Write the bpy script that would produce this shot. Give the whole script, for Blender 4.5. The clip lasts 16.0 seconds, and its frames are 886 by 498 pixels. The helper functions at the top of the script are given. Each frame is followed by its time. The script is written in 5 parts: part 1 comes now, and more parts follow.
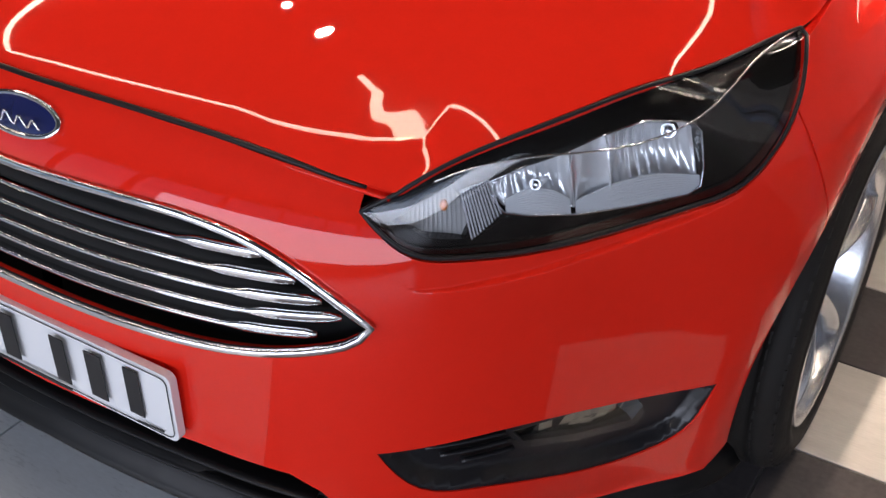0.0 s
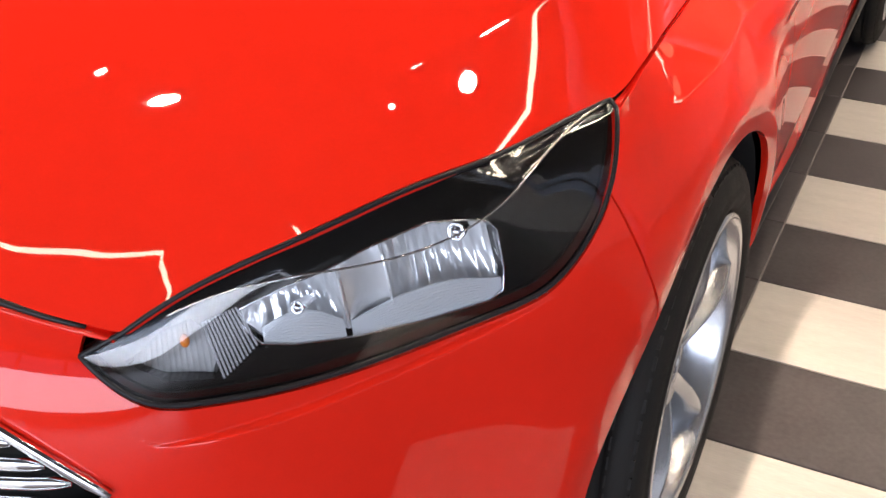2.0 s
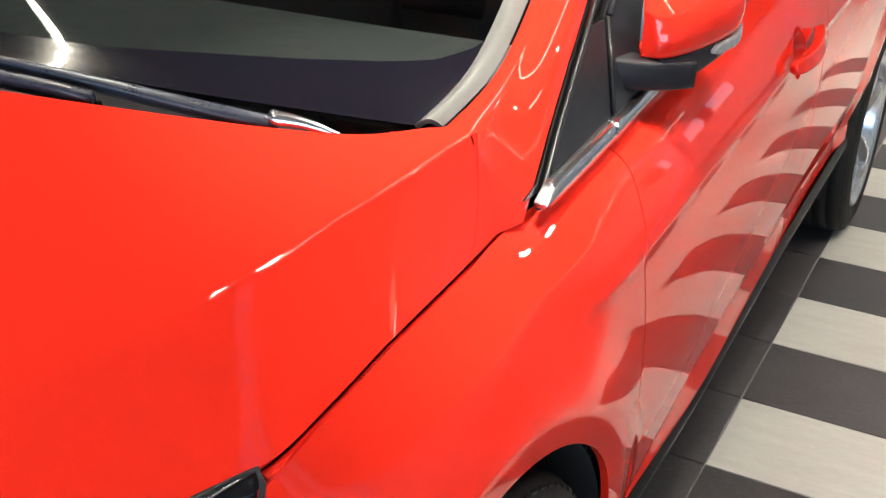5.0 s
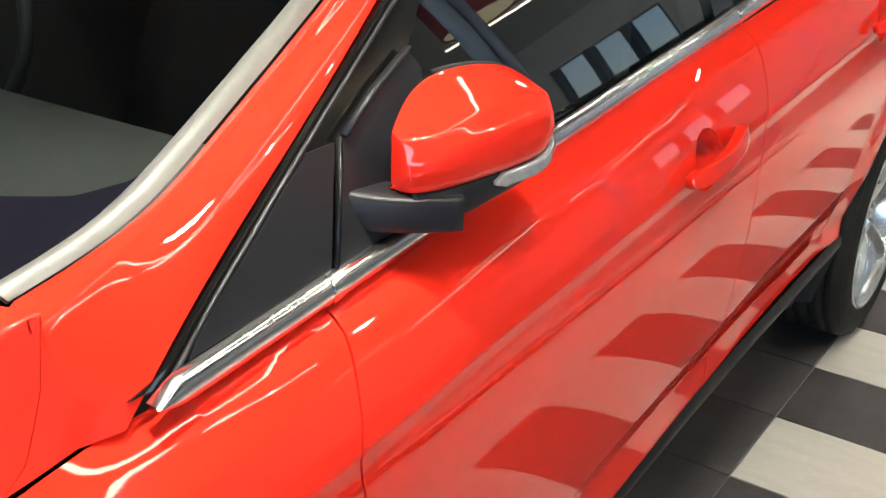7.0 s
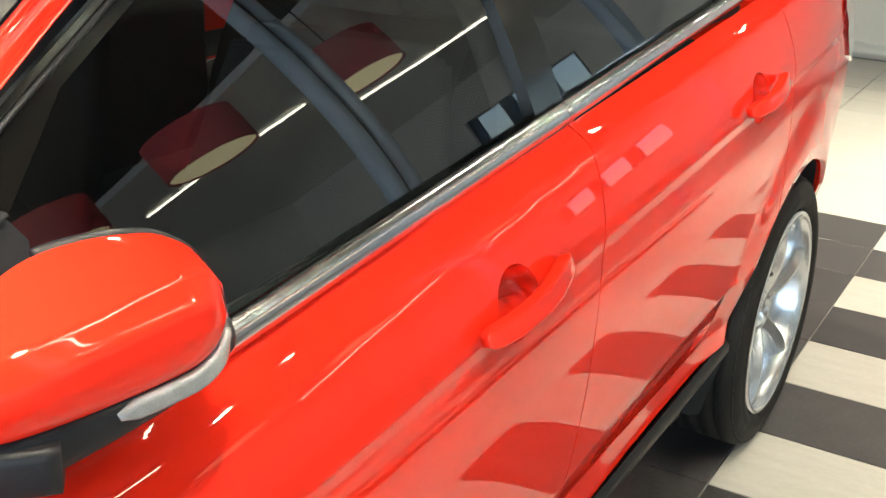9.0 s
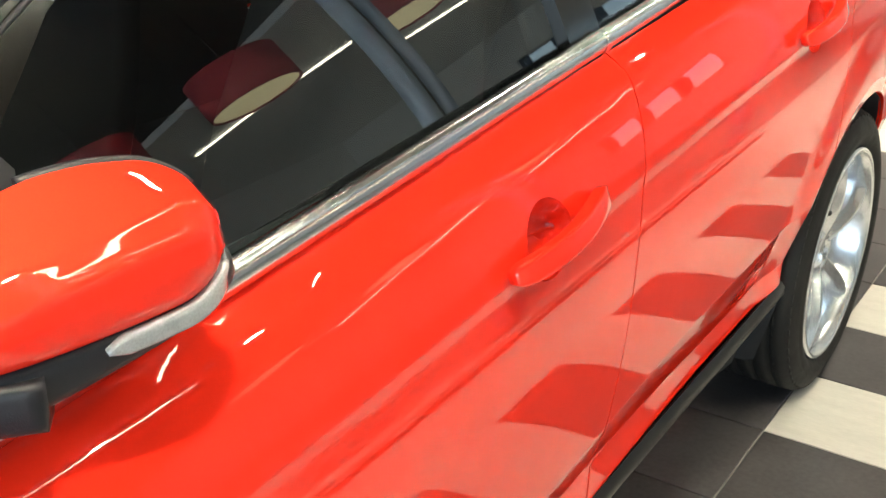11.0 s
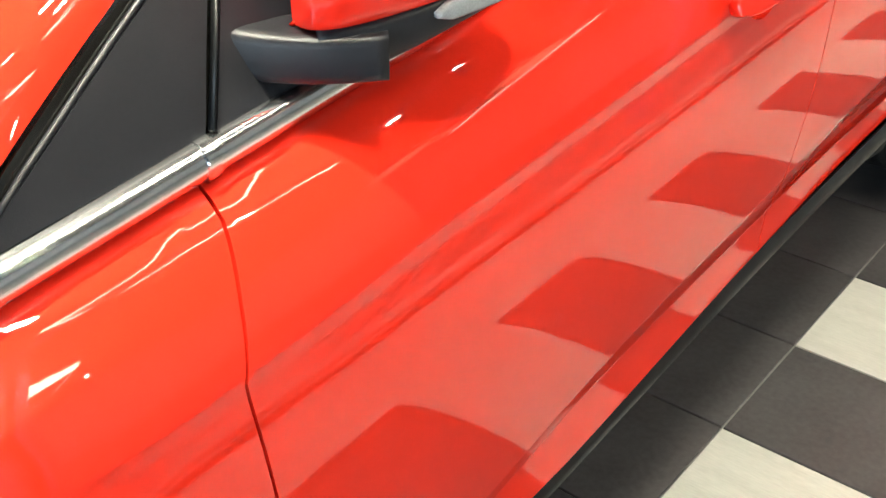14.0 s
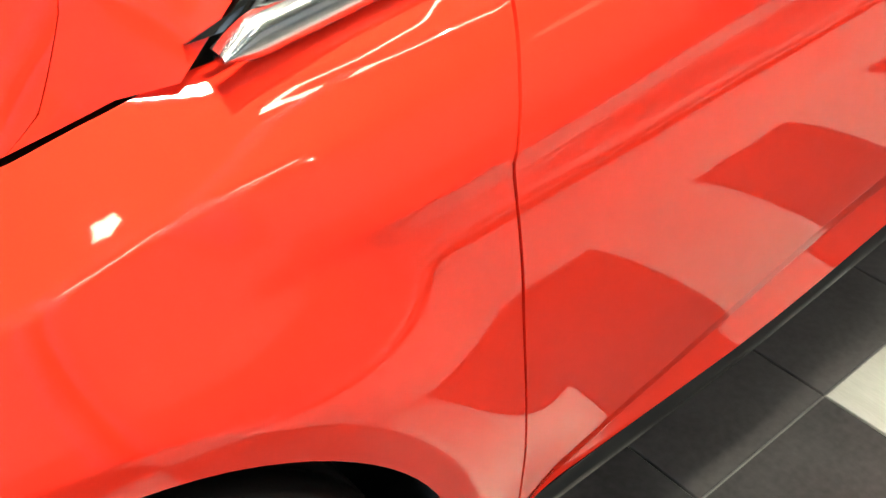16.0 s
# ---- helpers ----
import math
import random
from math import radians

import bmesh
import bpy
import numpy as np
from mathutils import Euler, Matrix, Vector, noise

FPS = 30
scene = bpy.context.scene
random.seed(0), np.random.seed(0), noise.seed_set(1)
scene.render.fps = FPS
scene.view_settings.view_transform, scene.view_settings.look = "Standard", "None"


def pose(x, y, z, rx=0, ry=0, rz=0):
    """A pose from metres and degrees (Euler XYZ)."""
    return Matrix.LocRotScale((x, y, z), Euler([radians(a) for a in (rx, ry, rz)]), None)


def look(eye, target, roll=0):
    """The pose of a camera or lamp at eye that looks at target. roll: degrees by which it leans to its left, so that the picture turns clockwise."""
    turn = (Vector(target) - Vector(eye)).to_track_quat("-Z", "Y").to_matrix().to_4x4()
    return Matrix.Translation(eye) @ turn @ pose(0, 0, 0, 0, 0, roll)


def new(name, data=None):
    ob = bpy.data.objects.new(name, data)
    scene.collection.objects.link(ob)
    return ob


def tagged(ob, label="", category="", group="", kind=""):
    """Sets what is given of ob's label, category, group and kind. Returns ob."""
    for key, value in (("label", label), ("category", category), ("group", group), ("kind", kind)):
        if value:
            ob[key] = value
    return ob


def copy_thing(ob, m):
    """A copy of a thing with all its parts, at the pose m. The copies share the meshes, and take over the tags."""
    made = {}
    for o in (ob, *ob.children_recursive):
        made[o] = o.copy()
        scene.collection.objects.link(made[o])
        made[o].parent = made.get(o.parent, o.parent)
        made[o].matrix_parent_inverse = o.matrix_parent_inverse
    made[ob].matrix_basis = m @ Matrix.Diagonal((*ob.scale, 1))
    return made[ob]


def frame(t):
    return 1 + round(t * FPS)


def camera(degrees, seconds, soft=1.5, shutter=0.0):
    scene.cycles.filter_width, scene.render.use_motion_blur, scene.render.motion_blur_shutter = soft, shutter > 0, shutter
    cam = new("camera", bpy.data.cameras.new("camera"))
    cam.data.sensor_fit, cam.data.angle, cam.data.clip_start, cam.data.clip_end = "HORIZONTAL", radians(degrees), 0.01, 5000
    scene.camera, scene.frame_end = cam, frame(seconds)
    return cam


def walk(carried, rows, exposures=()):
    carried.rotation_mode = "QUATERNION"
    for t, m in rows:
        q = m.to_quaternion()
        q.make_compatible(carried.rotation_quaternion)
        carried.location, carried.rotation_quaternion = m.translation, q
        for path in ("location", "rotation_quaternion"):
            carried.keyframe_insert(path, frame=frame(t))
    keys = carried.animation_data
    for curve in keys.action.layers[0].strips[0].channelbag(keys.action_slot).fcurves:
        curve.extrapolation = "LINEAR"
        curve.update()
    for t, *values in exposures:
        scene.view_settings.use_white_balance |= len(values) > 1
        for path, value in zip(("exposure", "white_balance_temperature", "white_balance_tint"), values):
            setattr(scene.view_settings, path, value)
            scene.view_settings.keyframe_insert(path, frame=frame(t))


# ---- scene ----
from mathutils.geometry import delaunay_2d_cdt

cam = camera(44.0, 16.0)
PATH = [
    (0, (1.086, -0.768, 1.376), (0.223, 0.672, 0.288), 1.1),
    (0.5, (1.111, -0.724, 1.371), (0.248, 0.633, 0.182), -0.4),
    (1, (1.125, -0.718, 1.355), (0.298, 0.659, 0.164), -0.8),
    (1.5, (1.105, -0.638, 1.336), (0.321, 0.833, 0.23), -0.3),
    (2, (1.122, -0.505, 1.344), (0.371, 1.043, 0.324), 0.3),
    (2.5, (1.144, -0.399, 1.349), (0.412, 1.188, 0.377), -0.0),
    (3, (1.192, -0.251, 1.335), (0.395, 1.375, 0.487), -0.6),
    (3.5, (1.21, -0.169, 1.367), (0.379, 1.457, 0.55), 0.5),
    (6, (1.315, 0.334, 1.382), (0.458, 1.923, 0.521), 2.6),
    (6.5, (1.392, 0.491, 1.394), (0.438, 2.043, 0.569), 2.0),
    (7, (1.428, 0.61, 1.396), (0.408, 2.132, 0.593), 1.9),
    (7.5, (1.431, 0.708, 1.402), (0.456, 2.277, 0.634), 2.4),
    (8, (1.404, 0.854, 1.409), (0.466, 2.464, 0.681), 2.5),
    (10.5, (1.433, 1.168, 1.38), (0.43, 2.714, 0.604), -0.4),
    (11, (1.426, 1.13, 1.364), (0.392, 2.638, 0.551), -0.4),
    (11.5, (1.435, 1.076, 1.345), (0.375, 2.537, 0.483), -1.2),
    (12, (1.426, 1.005, 1.36), (0.383, 2.445, 0.444), -0.4),
    (12.5, (1.423, 0.963, 1.352), (0.396, 2.394, 0.405), -0.1),
    (13, (1.417, 0.934, 1.336), (0.398, 2.348, 0.354), -0.3),
    (13.5, (1.408, 0.918, 1.325), (0.356, 2.281, 0.308), -0.9),
    (14, (1.396, 0.908, 1.308), (0.321, 2.204, 0.229), -0.8),
    (14.5, (1.404, 0.898, 1.31), (0.285, 2.083, 0.151), 0.3),
    (15, (1.406, 0.883, 1.305), (0.253, 1.973, 0.087), 0.7),
    (15.5, (1.399, 0.856, 1.277), (0.218, 1.883, 0.033), -0.4),
    (16, (1.331, 0.84, 1.234), (0.165, 1.854, -0.035), -0.1),
]
EXPOSURES = [(0, -.58, 6450, 22), (1.3, -.56, 6450, 22), (2.0, -.06, 6600, 21), (3.0, .02, 6200, 16), (3.7, .05, 5900, 13), (6.0, .04, 5700, 6), (7, .06, 5800, 5), (8, .22, 5950, 3), (10.5, .64, 6150, 1), (12.5, .56, 5950, 1), (16, .54, 5900, -1)]
walk(cam, [(t, look(eye, target, roll)) for t, eye, target, roll in PATH], EXPOSURES)

# ---------- light ----------
world = bpy.data.worlds.new("showroom_sky")
scene.world = world
world.use_nodes = True
_wt = world.node_tree
_sky = _wt.nodes.new("ShaderNodeTexSky")
_sky.sky_type, _sky.sun_disc, _sky.sun_elevation, _sky.sun_rotation = "NISHITA", False, radians(33), radians(73)
_wt.links.new(_sky.outputs[0], _wt.nodes["Background"].inputs[0])
_wt.nodes["Background"].inputs[1].default_value = 0.17

SUN = new("sun", bpy.data.lights.new("sun", "SUN"))
SUN.data.energy, SUN.data.angle, SUN.data.color = 1.5, radians(10), (1, .95, .88)
SUN.matrix_world = look((10, 3, 6.77), (0, 0, 0))

# sky light in the glazed front
for name, m, sx, sz, power in (("front_window_light", look((2.2, -3.93, 1.1), (2.2, 3, 1.0)), 8.4, 1.45, 285),):
    lamp_data = bpy.data.lights.new(name, "AREA")
    lamp_data.shape, lamp_data.size, lamp_data.size_y, lamp_data.energy, lamp_data.color = "RECTANGLE", sx, sz, power, (.80, .90, 1.0)
    new(name, lamp_data).matrix_world = m

# ceiling downlight beams, most of them unseen fill added to brighten car and floor
for x, y, power, cone in ((.5, -1.7, 230, 76), (1.30, 1.40, 30, 54), (.70, 1.22, 400, 36), (-.6, .98, 100, 96), (-.12, 3.10, 150, 76), (.12, 4.2, 150, 76), (1.4, 6.6, 440, 76), (2.4, 2.6, 100, 80), (1.5, 3.1, 60, 64), (1.35, 5.0, 200, 76), (4.6, 5.0, 260, 76)):
    lamp_data = bpy.data.lights.new("downlight_and_fill_beam", "SPOT")
    lamp_data.energy, lamp_data.spot_size, lamp_data.spot_blend, lamp_data.shadow_soft_size, lamp_data.color = power, radians(cone), 1.0 if cone < 50 else .8, .04, (1, .86, .66)
    new("downlight_and_fill_beam", lamp_data).matrix_world = look((x, y, 2.66), (x, y + .001, 0))

# ---------- materials ----------


def material(name, colour, rough=.5, metal=0.0, coat=0.0, spec=.5, vary=0.0, vary_scale=6.0, bump=0.0, bump_scale=60.0, coat_rough=.02, stretch=(1, 1, 1), per_object=0.0):
    """A Principled material with noise in colour, gloss and relief."""
    m = bpy.data.materials.new(name)
    m.use_nodes = True
    nt = m.node_tree
    b = nt.nodes["Principled BSDF"]
    b.inputs["Base Color"].default_value = (*colour, 1)
    b.inputs["Roughness"].default_value, b.inputs["Metallic"].default_value = rough, metal
    b.inputs["Coat Weight"].default_value, b.inputs["Coat Roughness"].default_value = coat, coat_rough
    b.inputs["Specular IOR Level"].default_value = spec
    co = nt.nodes.new("ShaderNodeTexCoord")
    mp = nt.nodes.new("ShaderNodeMapping")
    mp.inputs["Scale"].default_value = stretch
    nt.links.new(co.outputs["Object"], mp.inputs[0])
    if vary:
        n1, n2 = nt.nodes.new("ShaderNodeTexNoise"), nt.nodes.new("ShaderNodeTexNoise")
        n1.inputs["Scale"].default_value, n1.inputs["Detail"].default_value = vary_scale, 6
        n2.inputs["Scale"].default_value, n2.inputs["Detail"].default_value = vary_scale * 9, 4
        add = nt.nodes.new("ShaderNodeMath")
        add.operation = "ADD"
        nt.links.new(mp.outputs[0], n1.inputs[0]), nt.links.new(mp.outputs[0], n2.inputs[0])
        nt.links.new(n1.outputs[0], add.inputs[0]), nt.links.new(n2.outputs[0], add.inputs[1])
        value = add.outputs[0]
        if per_object:
            info, k = nt.nodes.new("ShaderNodeObjectInfo"), nt.nodes.new("ShaderNodeMath")
            k.operation = "MULTIPLY_ADD"
            k.inputs[1].default_value, k.inputs[2].default_value = per_object, -per_object / 2
            both = nt.nodes.new("ShaderNodeMath")
            nt.links.new(info.outputs["Random"], k.inputs[0])
            nt.links.new(k.outputs[0], both.inputs[0]), nt.links.new(value, both.inputs[1])
            value = both.outputs[0]
        ramp_node = nt.nodes.new("ShaderNodeMapRange")
        ramp_node.inputs[1].default_value, ramp_node.inputs[2].default_value = .6, 1.4
        ramp_node.inputs[3].default_value, ramp_node.inputs[4].default_value = 1 - vary, 1 + vary
        mul = nt.nodes.new("ShaderNodeVectorMath")
        mul.operation = "SCALE"
        mul.inputs[0].default_value = colour
        nt.links.new(value, ramp_node.inputs[0]), nt.links.new(ramp_node.outputs[0], mul.inputs["Scale"])
        nt.links.new(mul.outputs[0], b.inputs["Base Color"])
        rr = nt.nodes.new("ShaderNodeMapRange")
        rr.inputs[1].default_value, rr.inputs[2].default_value = .6, 1.4
        rr.inputs[3].default_value, rr.inputs[4].default_value = rough * .8, min(1, rough * 1.2)
        nt.links.new(add.outputs[0], rr.inputs[0]), nt.links.new(rr.outputs[0], b.inputs["Roughness"])
    if bump:
        n3, bp = nt.nodes.new("ShaderNodeTexNoise"), nt.nodes.new("ShaderNodeBump")
        n3.inputs["Scale"].default_value, n3.inputs["Detail"].default_value = bump_scale, 3
        bp.inputs["Strength"].default_value, bp.inputs["Distance"].default_value = bump, .002
        nt.links.new(mp.outputs[0], n3.inputs[0]), nt.links.new(n3.outputs[0], bp.inputs["Height"])
        nt.links.new(bp.outputs[0], b.inputs["Normal"])
    return m


def window_glass(name, tint, weight=1.0, base=.045):
    """Thin clear pane: tinted see-through with a Fresnel gloss."""
    m = bpy.data.materials.new(name)
    m.use_nodes = True
    nt = m.node_tree
    nt.nodes.remove(nt.nodes["Principled BSDF"])
    tr, gl, mix, lw, pw, fr = (nt.nodes.new(k) for k in ("ShaderNodeBsdfTransparent", "ShaderNodeBsdfGlossy", "ShaderNodeMixShader", "ShaderNodeLayerWeight", "ShaderNodeMath", "ShaderNodeMath"))
    pw.operation, fr.operation = "POWER", "MULTIPLY_ADD"
    lw.inputs[0].default_value, pw.inputs[1].default_value = .5, 5
    fr.inputs[1].default_value, fr.inputs[2].default_value = .9, base
    nt.links.new(lw.outputs["Facing"], pw.inputs[0]), nt.links.new(pw.outputs[0], fr.inputs[0])
    tr.inputs[0].default_value = (*tint, 1)
    gl.inputs["Roughness"].default_value = .01
    gl.inputs["Color"].default_value = (weight, weight, weight, 1)
    nt.links.new(fr.outputs[0], mix.inputs[0]), nt.links.new(tr.outputs[0], mix.inputs[1]), nt.links.new(gl.outputs[0], mix.inputs[2])
    nt.links.new(mix.outputs[0], nt.nodes["Material Output"].inputs[0])
    return m


def glow(name, colour, strength):
    m = material(name, colour, .5)
    b = m.node_tree.nodes["Principled BSDF"]
    b.inputs["Emission Color"].default_value, b.inputs["Emission Strength"].default_value = (*colour, 1), strength
    return m


RED = material("red_paint", (.78, .0225, .0090), .42, coat=1.0, spec=0.0, vary=.03, vary_scale=40)
# slight orange peel in the clear coat
_nt = RED.node_tree
_noise, _bump = _nt.nodes.new("ShaderNodeTexNoise"), _nt.nodes.new("ShaderNodeBump")
_noise.inputs["Scale"].default_value, _noise.inputs["Detail"].default_value = 45, 2
_bump.inputs["Strength"].default_value, _bump.inputs["Distance"].default_value = 1.0, .000014
_nt.links.new(next(n for n in _nt.nodes if n.type == "TEX_COORD").outputs["Object"], _noise.inputs[0])
_nt.links.new(_noise.outputs[0], _bump.inputs["Height"])
_nt.links.new(_bump.outputs[0], _nt.nodes["Principled BSDF"].inputs["Coat Normal"])
BLACK = material("black_plastic", (.011, .0108, .0135), .42, spec=.35, vary=.2, vary_scale=30, bump=.12, bump_scale=900)
MOULD = material("screen_rubber", (.105, .103, .096), .35, vary=.08, vary_scale=20)
BEZEL = material("bezel_black", (.006, .0055, .005), .12)
CHIN = material("chin_plastic", (.0045, .0045, .005), .42, spec=.3, vary=.2, vary_scale=30)
FRIT = material("black_print", (.005, .005, .009), .10, coat=.6)
WIPER = material("wiper_black", (.020, .023, .036), .30, vary=.15, vary_scale=40)
POD = material("pod_plastic", (.010, .010, .012), .33, vary=.2, vary_scale=30, bump=.1, bump_scale=700)
FOG_GLASS = material("fog_reflector", (.34, .35, .33), .14, metal=1.0)
CHROME = material("chrome", (.86, .86, .87), .07, metal=1.0)
SATIN = material("satin_trim", (.74, .74, .76), .18, metal=1.0)
ALLOY = material("silver_alloy", (.64, .665, .70), .24, metal=.9, coat=.3)
RUBBER = material("tyre_rubber", (.014, .013, .012), .68, spec=.2, vary=.25, vary_scale=30, bump=.2, bump_scale=400)
DARK = material("dark_inner", (.006, .006, .006), .9)
LINER = material("arch_liner", (.010, .010, .011), .85, bump=.3, bump_scale=250)
FABRIC = material("seat_fabric", (.012, .012, .014), .9, vary=.25, vary_scale=50, bump=.4, bump_scale=700)
DASH = material("dash_plastic", (.026, .027, .027), .6, vary=.15, vary_scale=40, bump=.3, bump_scale=800)
SCREEN_GLASS = window_glass("windscreen_glass", (.66, .71, .70))
SIDE_GLASS = window_glass("side_glass", (.45, .50, .50), base=.10)
LENS = window_glass("headlamp_lens", (.95, .965, .98), base=.04)
REFLECTOR = material("bright_reflector", (.97, .985, 1.0), .10, metal=.5, coat=1.0)
GREY_LENS = material("pale_lens", (.33, .335, .34), .2, coat=.6, bump=.5, bump_scale=500)
PALE_LENS = material("clear_lens", (.27, .27, .275), .18, coat=1.0, vary=.2, vary_scale=60)
TRAY = material("tray_silver", (.80, .84, .88), .2, metal=.35, coat=.6)
AMBER = material("amber_bulb", (.80, .22, .02), .25, coat=.8)
PLATE = material("plate_white", (.80, .82, .84), .35, coat=.5)
INK = material("plate_ink", (.012, .012, .014), .5)
BLUE = material("badge_blue", (.012, .018, .09), .25, coat=1.0)
RED_LAMP = material("tail_lens", (.16, .006, .008), .12, coat=1.0)
TILE_DARK = material("dark_tile", (.066, .059, .060), .34, vary=.38, vary_scale=9, bump=.08, bump_scale=300, per_object=.25)
TILE_PALE = material("pale_tile", (.54, .512, .465), .33, vary=.13, vary_scale=5, bump=.05, bump_scale=200, stretch=(1, 7, 1), per_object=.25)
TILE_MID = material("mid_tile", (.19, .185, .18), .34, vary=.14, vary_scale=6, bump=.06, bump_scale=300, per_object=.15)
TILE_GREY = material("grey_tile", (.52, .57, .61), .3, vary=.10, vary_scale=6, bump=.05, bump_scale=300, stretch=(1, 4, 1), per_object=.15)
GROUT = material("grout", (.30, .285, .265), .85, vary=.2, vary_scale=40)
WALL = material("white_wall", (.78, .77, .74), .7, vary=.03, vary_scale=3)
CEIL = material("ceiling_paint", (.055, .052, .05), .85, vary=.04, vary_scale=3)
STEEL = material("dark_frame", (.09, .12, .17), .4, metal=.3)
STEEL_BLUE = material("blue_grey_paint", (.30, .40, .55), .45, vary=.06, vary_scale=20)
SHADE = material("maroon_shade", (.30, .035, .05), .8, vary=.1, vary_scale=60)
LED = glow("led_strip", (1.0, .86, .62), 25.0)
LED_FAINT = glow("faint_led_strip", (1.0, .88, .66), 12.0)
SMALL_LAMP = glow("small_spot_lens", (1.0, .92, .80), 200.0)
LAMP = glow("spot_lens", (1.0, .88, .68), 600.0)
SHADE_IN = glow("shade_diffuser", (.95, .80, .45), 1.2)

# ---------- building helpers ----------


def raw(name, verts, faces, mat, parent=None, label="", normals=None, smooth=True):
    """One mesh object, under parent if given; its origin at the world's origin."""
    me = bpy.data.meshes.new(name)
    me.from_pydata([tuple(map(float, v)) for v in verts], [], [tuple(map(int, f)) for f in faces])
    me.materials.append(mat)
    me.polygons.foreach_set("use_smooth", [smooth] * len(me.polygons))
    if normals is not None:
        me.normals_split_custom_set_from_vertices([tuple(map(float, n)) for n in normals])
    ob = new(name, me)
    if parent:
        ob.parent = parent
    if label:
        ob["label"] = label
    return ob


def part(name, bm, mat, parent=None, label="", smooth=True):
    """A bmesh as one mesh object under a thing or a part."""
    me = bpy.data.meshes.new(name)
    bm.to_mesh(me)
    bm.free()
    me.materials.append(mat)
    me.polygons.foreach_set("use_smooth", [smooth] * len(me.polygons))
    ob = new(name, me)
    if parent:
        ob.parent = parent
    if label:
        ob["label"] = label
    return ob


def flip(verts, faces, normals=None):
    """The same shape on the car's other side."""
    v = np.array(verts, float) * (-1, 1, 1)
    return v, [tuple(reversed(f)) for f in faces], None if normals is None else np.array(normals) * (-1, 1, 1)


def join(*geos):
    verts, faces, norms = [], [], []
    for v, f, n in geos:
        k = len(verts)
        verts += [tuple(p) for p in v]
        faces += [tuple(i + k for i in q) for q in f]
        norms += [tuple(p) for p in n] if n is not None else [(0, 0, 1)] * len(v)
    return verts, faces, norms


def grid_faces(nu, nv, closed=False):
    return [(i * nv + j, ((i + 1) % nu) * nv + j, ((i + 1) % nu) * nv + j + 1, i * nv + j + 1) for i in range(nu if closed else nu - 1) for j in range(nv - 1)]


def grid_normals(p):
    du, dv = np.gradient(p, axis=0), np.gradient(p, axis=1)
    n = np.cross(du, dv)
    return n / np.maximum(np.linalg.norm(n, axis=-1, keepdims=True), 1e-9)


def sheet(p, thick, out):
    """A curved plate from a grid of points, with a real edge; out: a direction that its front faces."""
    p = np.asarray(p, float)
    n = grid_normals(p)
    if (n * np.asarray(out)).sum() < 0:
        p = p[::-1]
        n = grid_normals(p)
    nu, nv = p.shape[:2]
    back = p - n * thick
    verts, norms, faces = list(p.reshape(-1, 3)), list(n.reshape(-1, 3)), grid_faces(nu, nv)
    k = len(verts)
    verts += list(back.reshape(-1, 3))
    norms += list(-n.reshape(-1, 3))
    faces += [tuple(reversed([i + k for i in f])) for f in grid_faces(nu, nv)]
    ring = [(i, 0) for i in range(nu)] + [(nu - 1, j) for j in range(1, nv)] + [(i, nv - 1) for i in range(nu - 2, -1, -1)] + [(0, j) for j in range(nv - 2, 0, -1)]
    k = len(verts)
    mid = p.mean((0, 1))
    for i, j in ring:
        o = p[i, j] - mid
        o /= max(np.linalg.norm(o), 1e-9)
        verts += [p[i, j], back[i, j]]
        norms += [o, o]
    m = len(ring)
    faces += [(k + 2 * i, k + 2 * i + 1, k + 2 * ((i + 1) % m) + 1, k + 2 * ((i + 1) % m)) for i in range(m)]
    return verts, faces, norms


def frame_along(path, closed=False):
    path = np.asarray(path, float)
    t = np.roll(path, -1, 0) - np.roll(path, 1, 0) if closed else np.gradient(path, axis=0)
    return t / np.maximum(np.linalg.norm(t, axis=1, keepdims=True), 1e-9)


def bar(path, across, wide, high, round_n=8, closed=False, power=2.0):
    """A rounded bar swept along a path; across: the direction(s) of its width; wide, high: half sizes, numbers or one per point."""
    path = np.asarray(path, float)
    n = len(path)
    t = frame_along(path, closed)
    a = np.broadcast_to(np.asarray(across, float), path.shape)
    a = a - (a * t).sum(1, keepdims=True) * t
    a /= np.maximum(np.linalg.norm(a, axis=1, keepdims=True), 1e-9)
    b = np.cross(t, a)
    w, h = np.broadcast_to(wide, n), np.broadcast_to(high, n)
    ang = np.linspace(0, 2 * math.pi, round_n, endpoint=False) + math.pi / round_n
    c, s = np.sign(np.cos(ang)) * np.abs(np.cos(ang)) ** (2 / power), np.sign(np.sin(ang)) * np.abs(np.sin(ang)) ** (2 / power)
    p = path[:, None] + a[:, None] * (w[:, None] * c)[..., None] + b[:, None] * (h[:, None] * s)[..., None]
    verts = [tuple(v) for v in p.reshape(-1, 3)]
    faces = []
    for i in range(n if closed else n - 1):
        k, m = i * round_n, ((i + 1) % n) * round_n
        faces += [(k + j, m + j, m + (j + 1) % round_n, k + (j + 1) % round_n) for j in range(round_n)]
    if not closed:
        faces += [tuple(range(round_n)), tuple(reversed(range((n - 1) * round_n, n * round_n)))]
    return verts, faces, None


def lathe(profile, n=64, axis="x"):
    """A body turned about the x axis: rows of (along, radius)."""
    verts, faces = [], []
    for a, r in profile:
        verts += [(a, r * math.cos(2 * math.pi * i / n), r * math.sin(2 * math.pi * i / n)) for i in range(n)]
    for j in range(len(profile) - 1):
        faces += [(j * n + i, j * n + (i + 1) % n, (j + 1) * n + (i + 1) % n, (j + 1) * n + i) for i in range(n)]
    return verts, faces, None


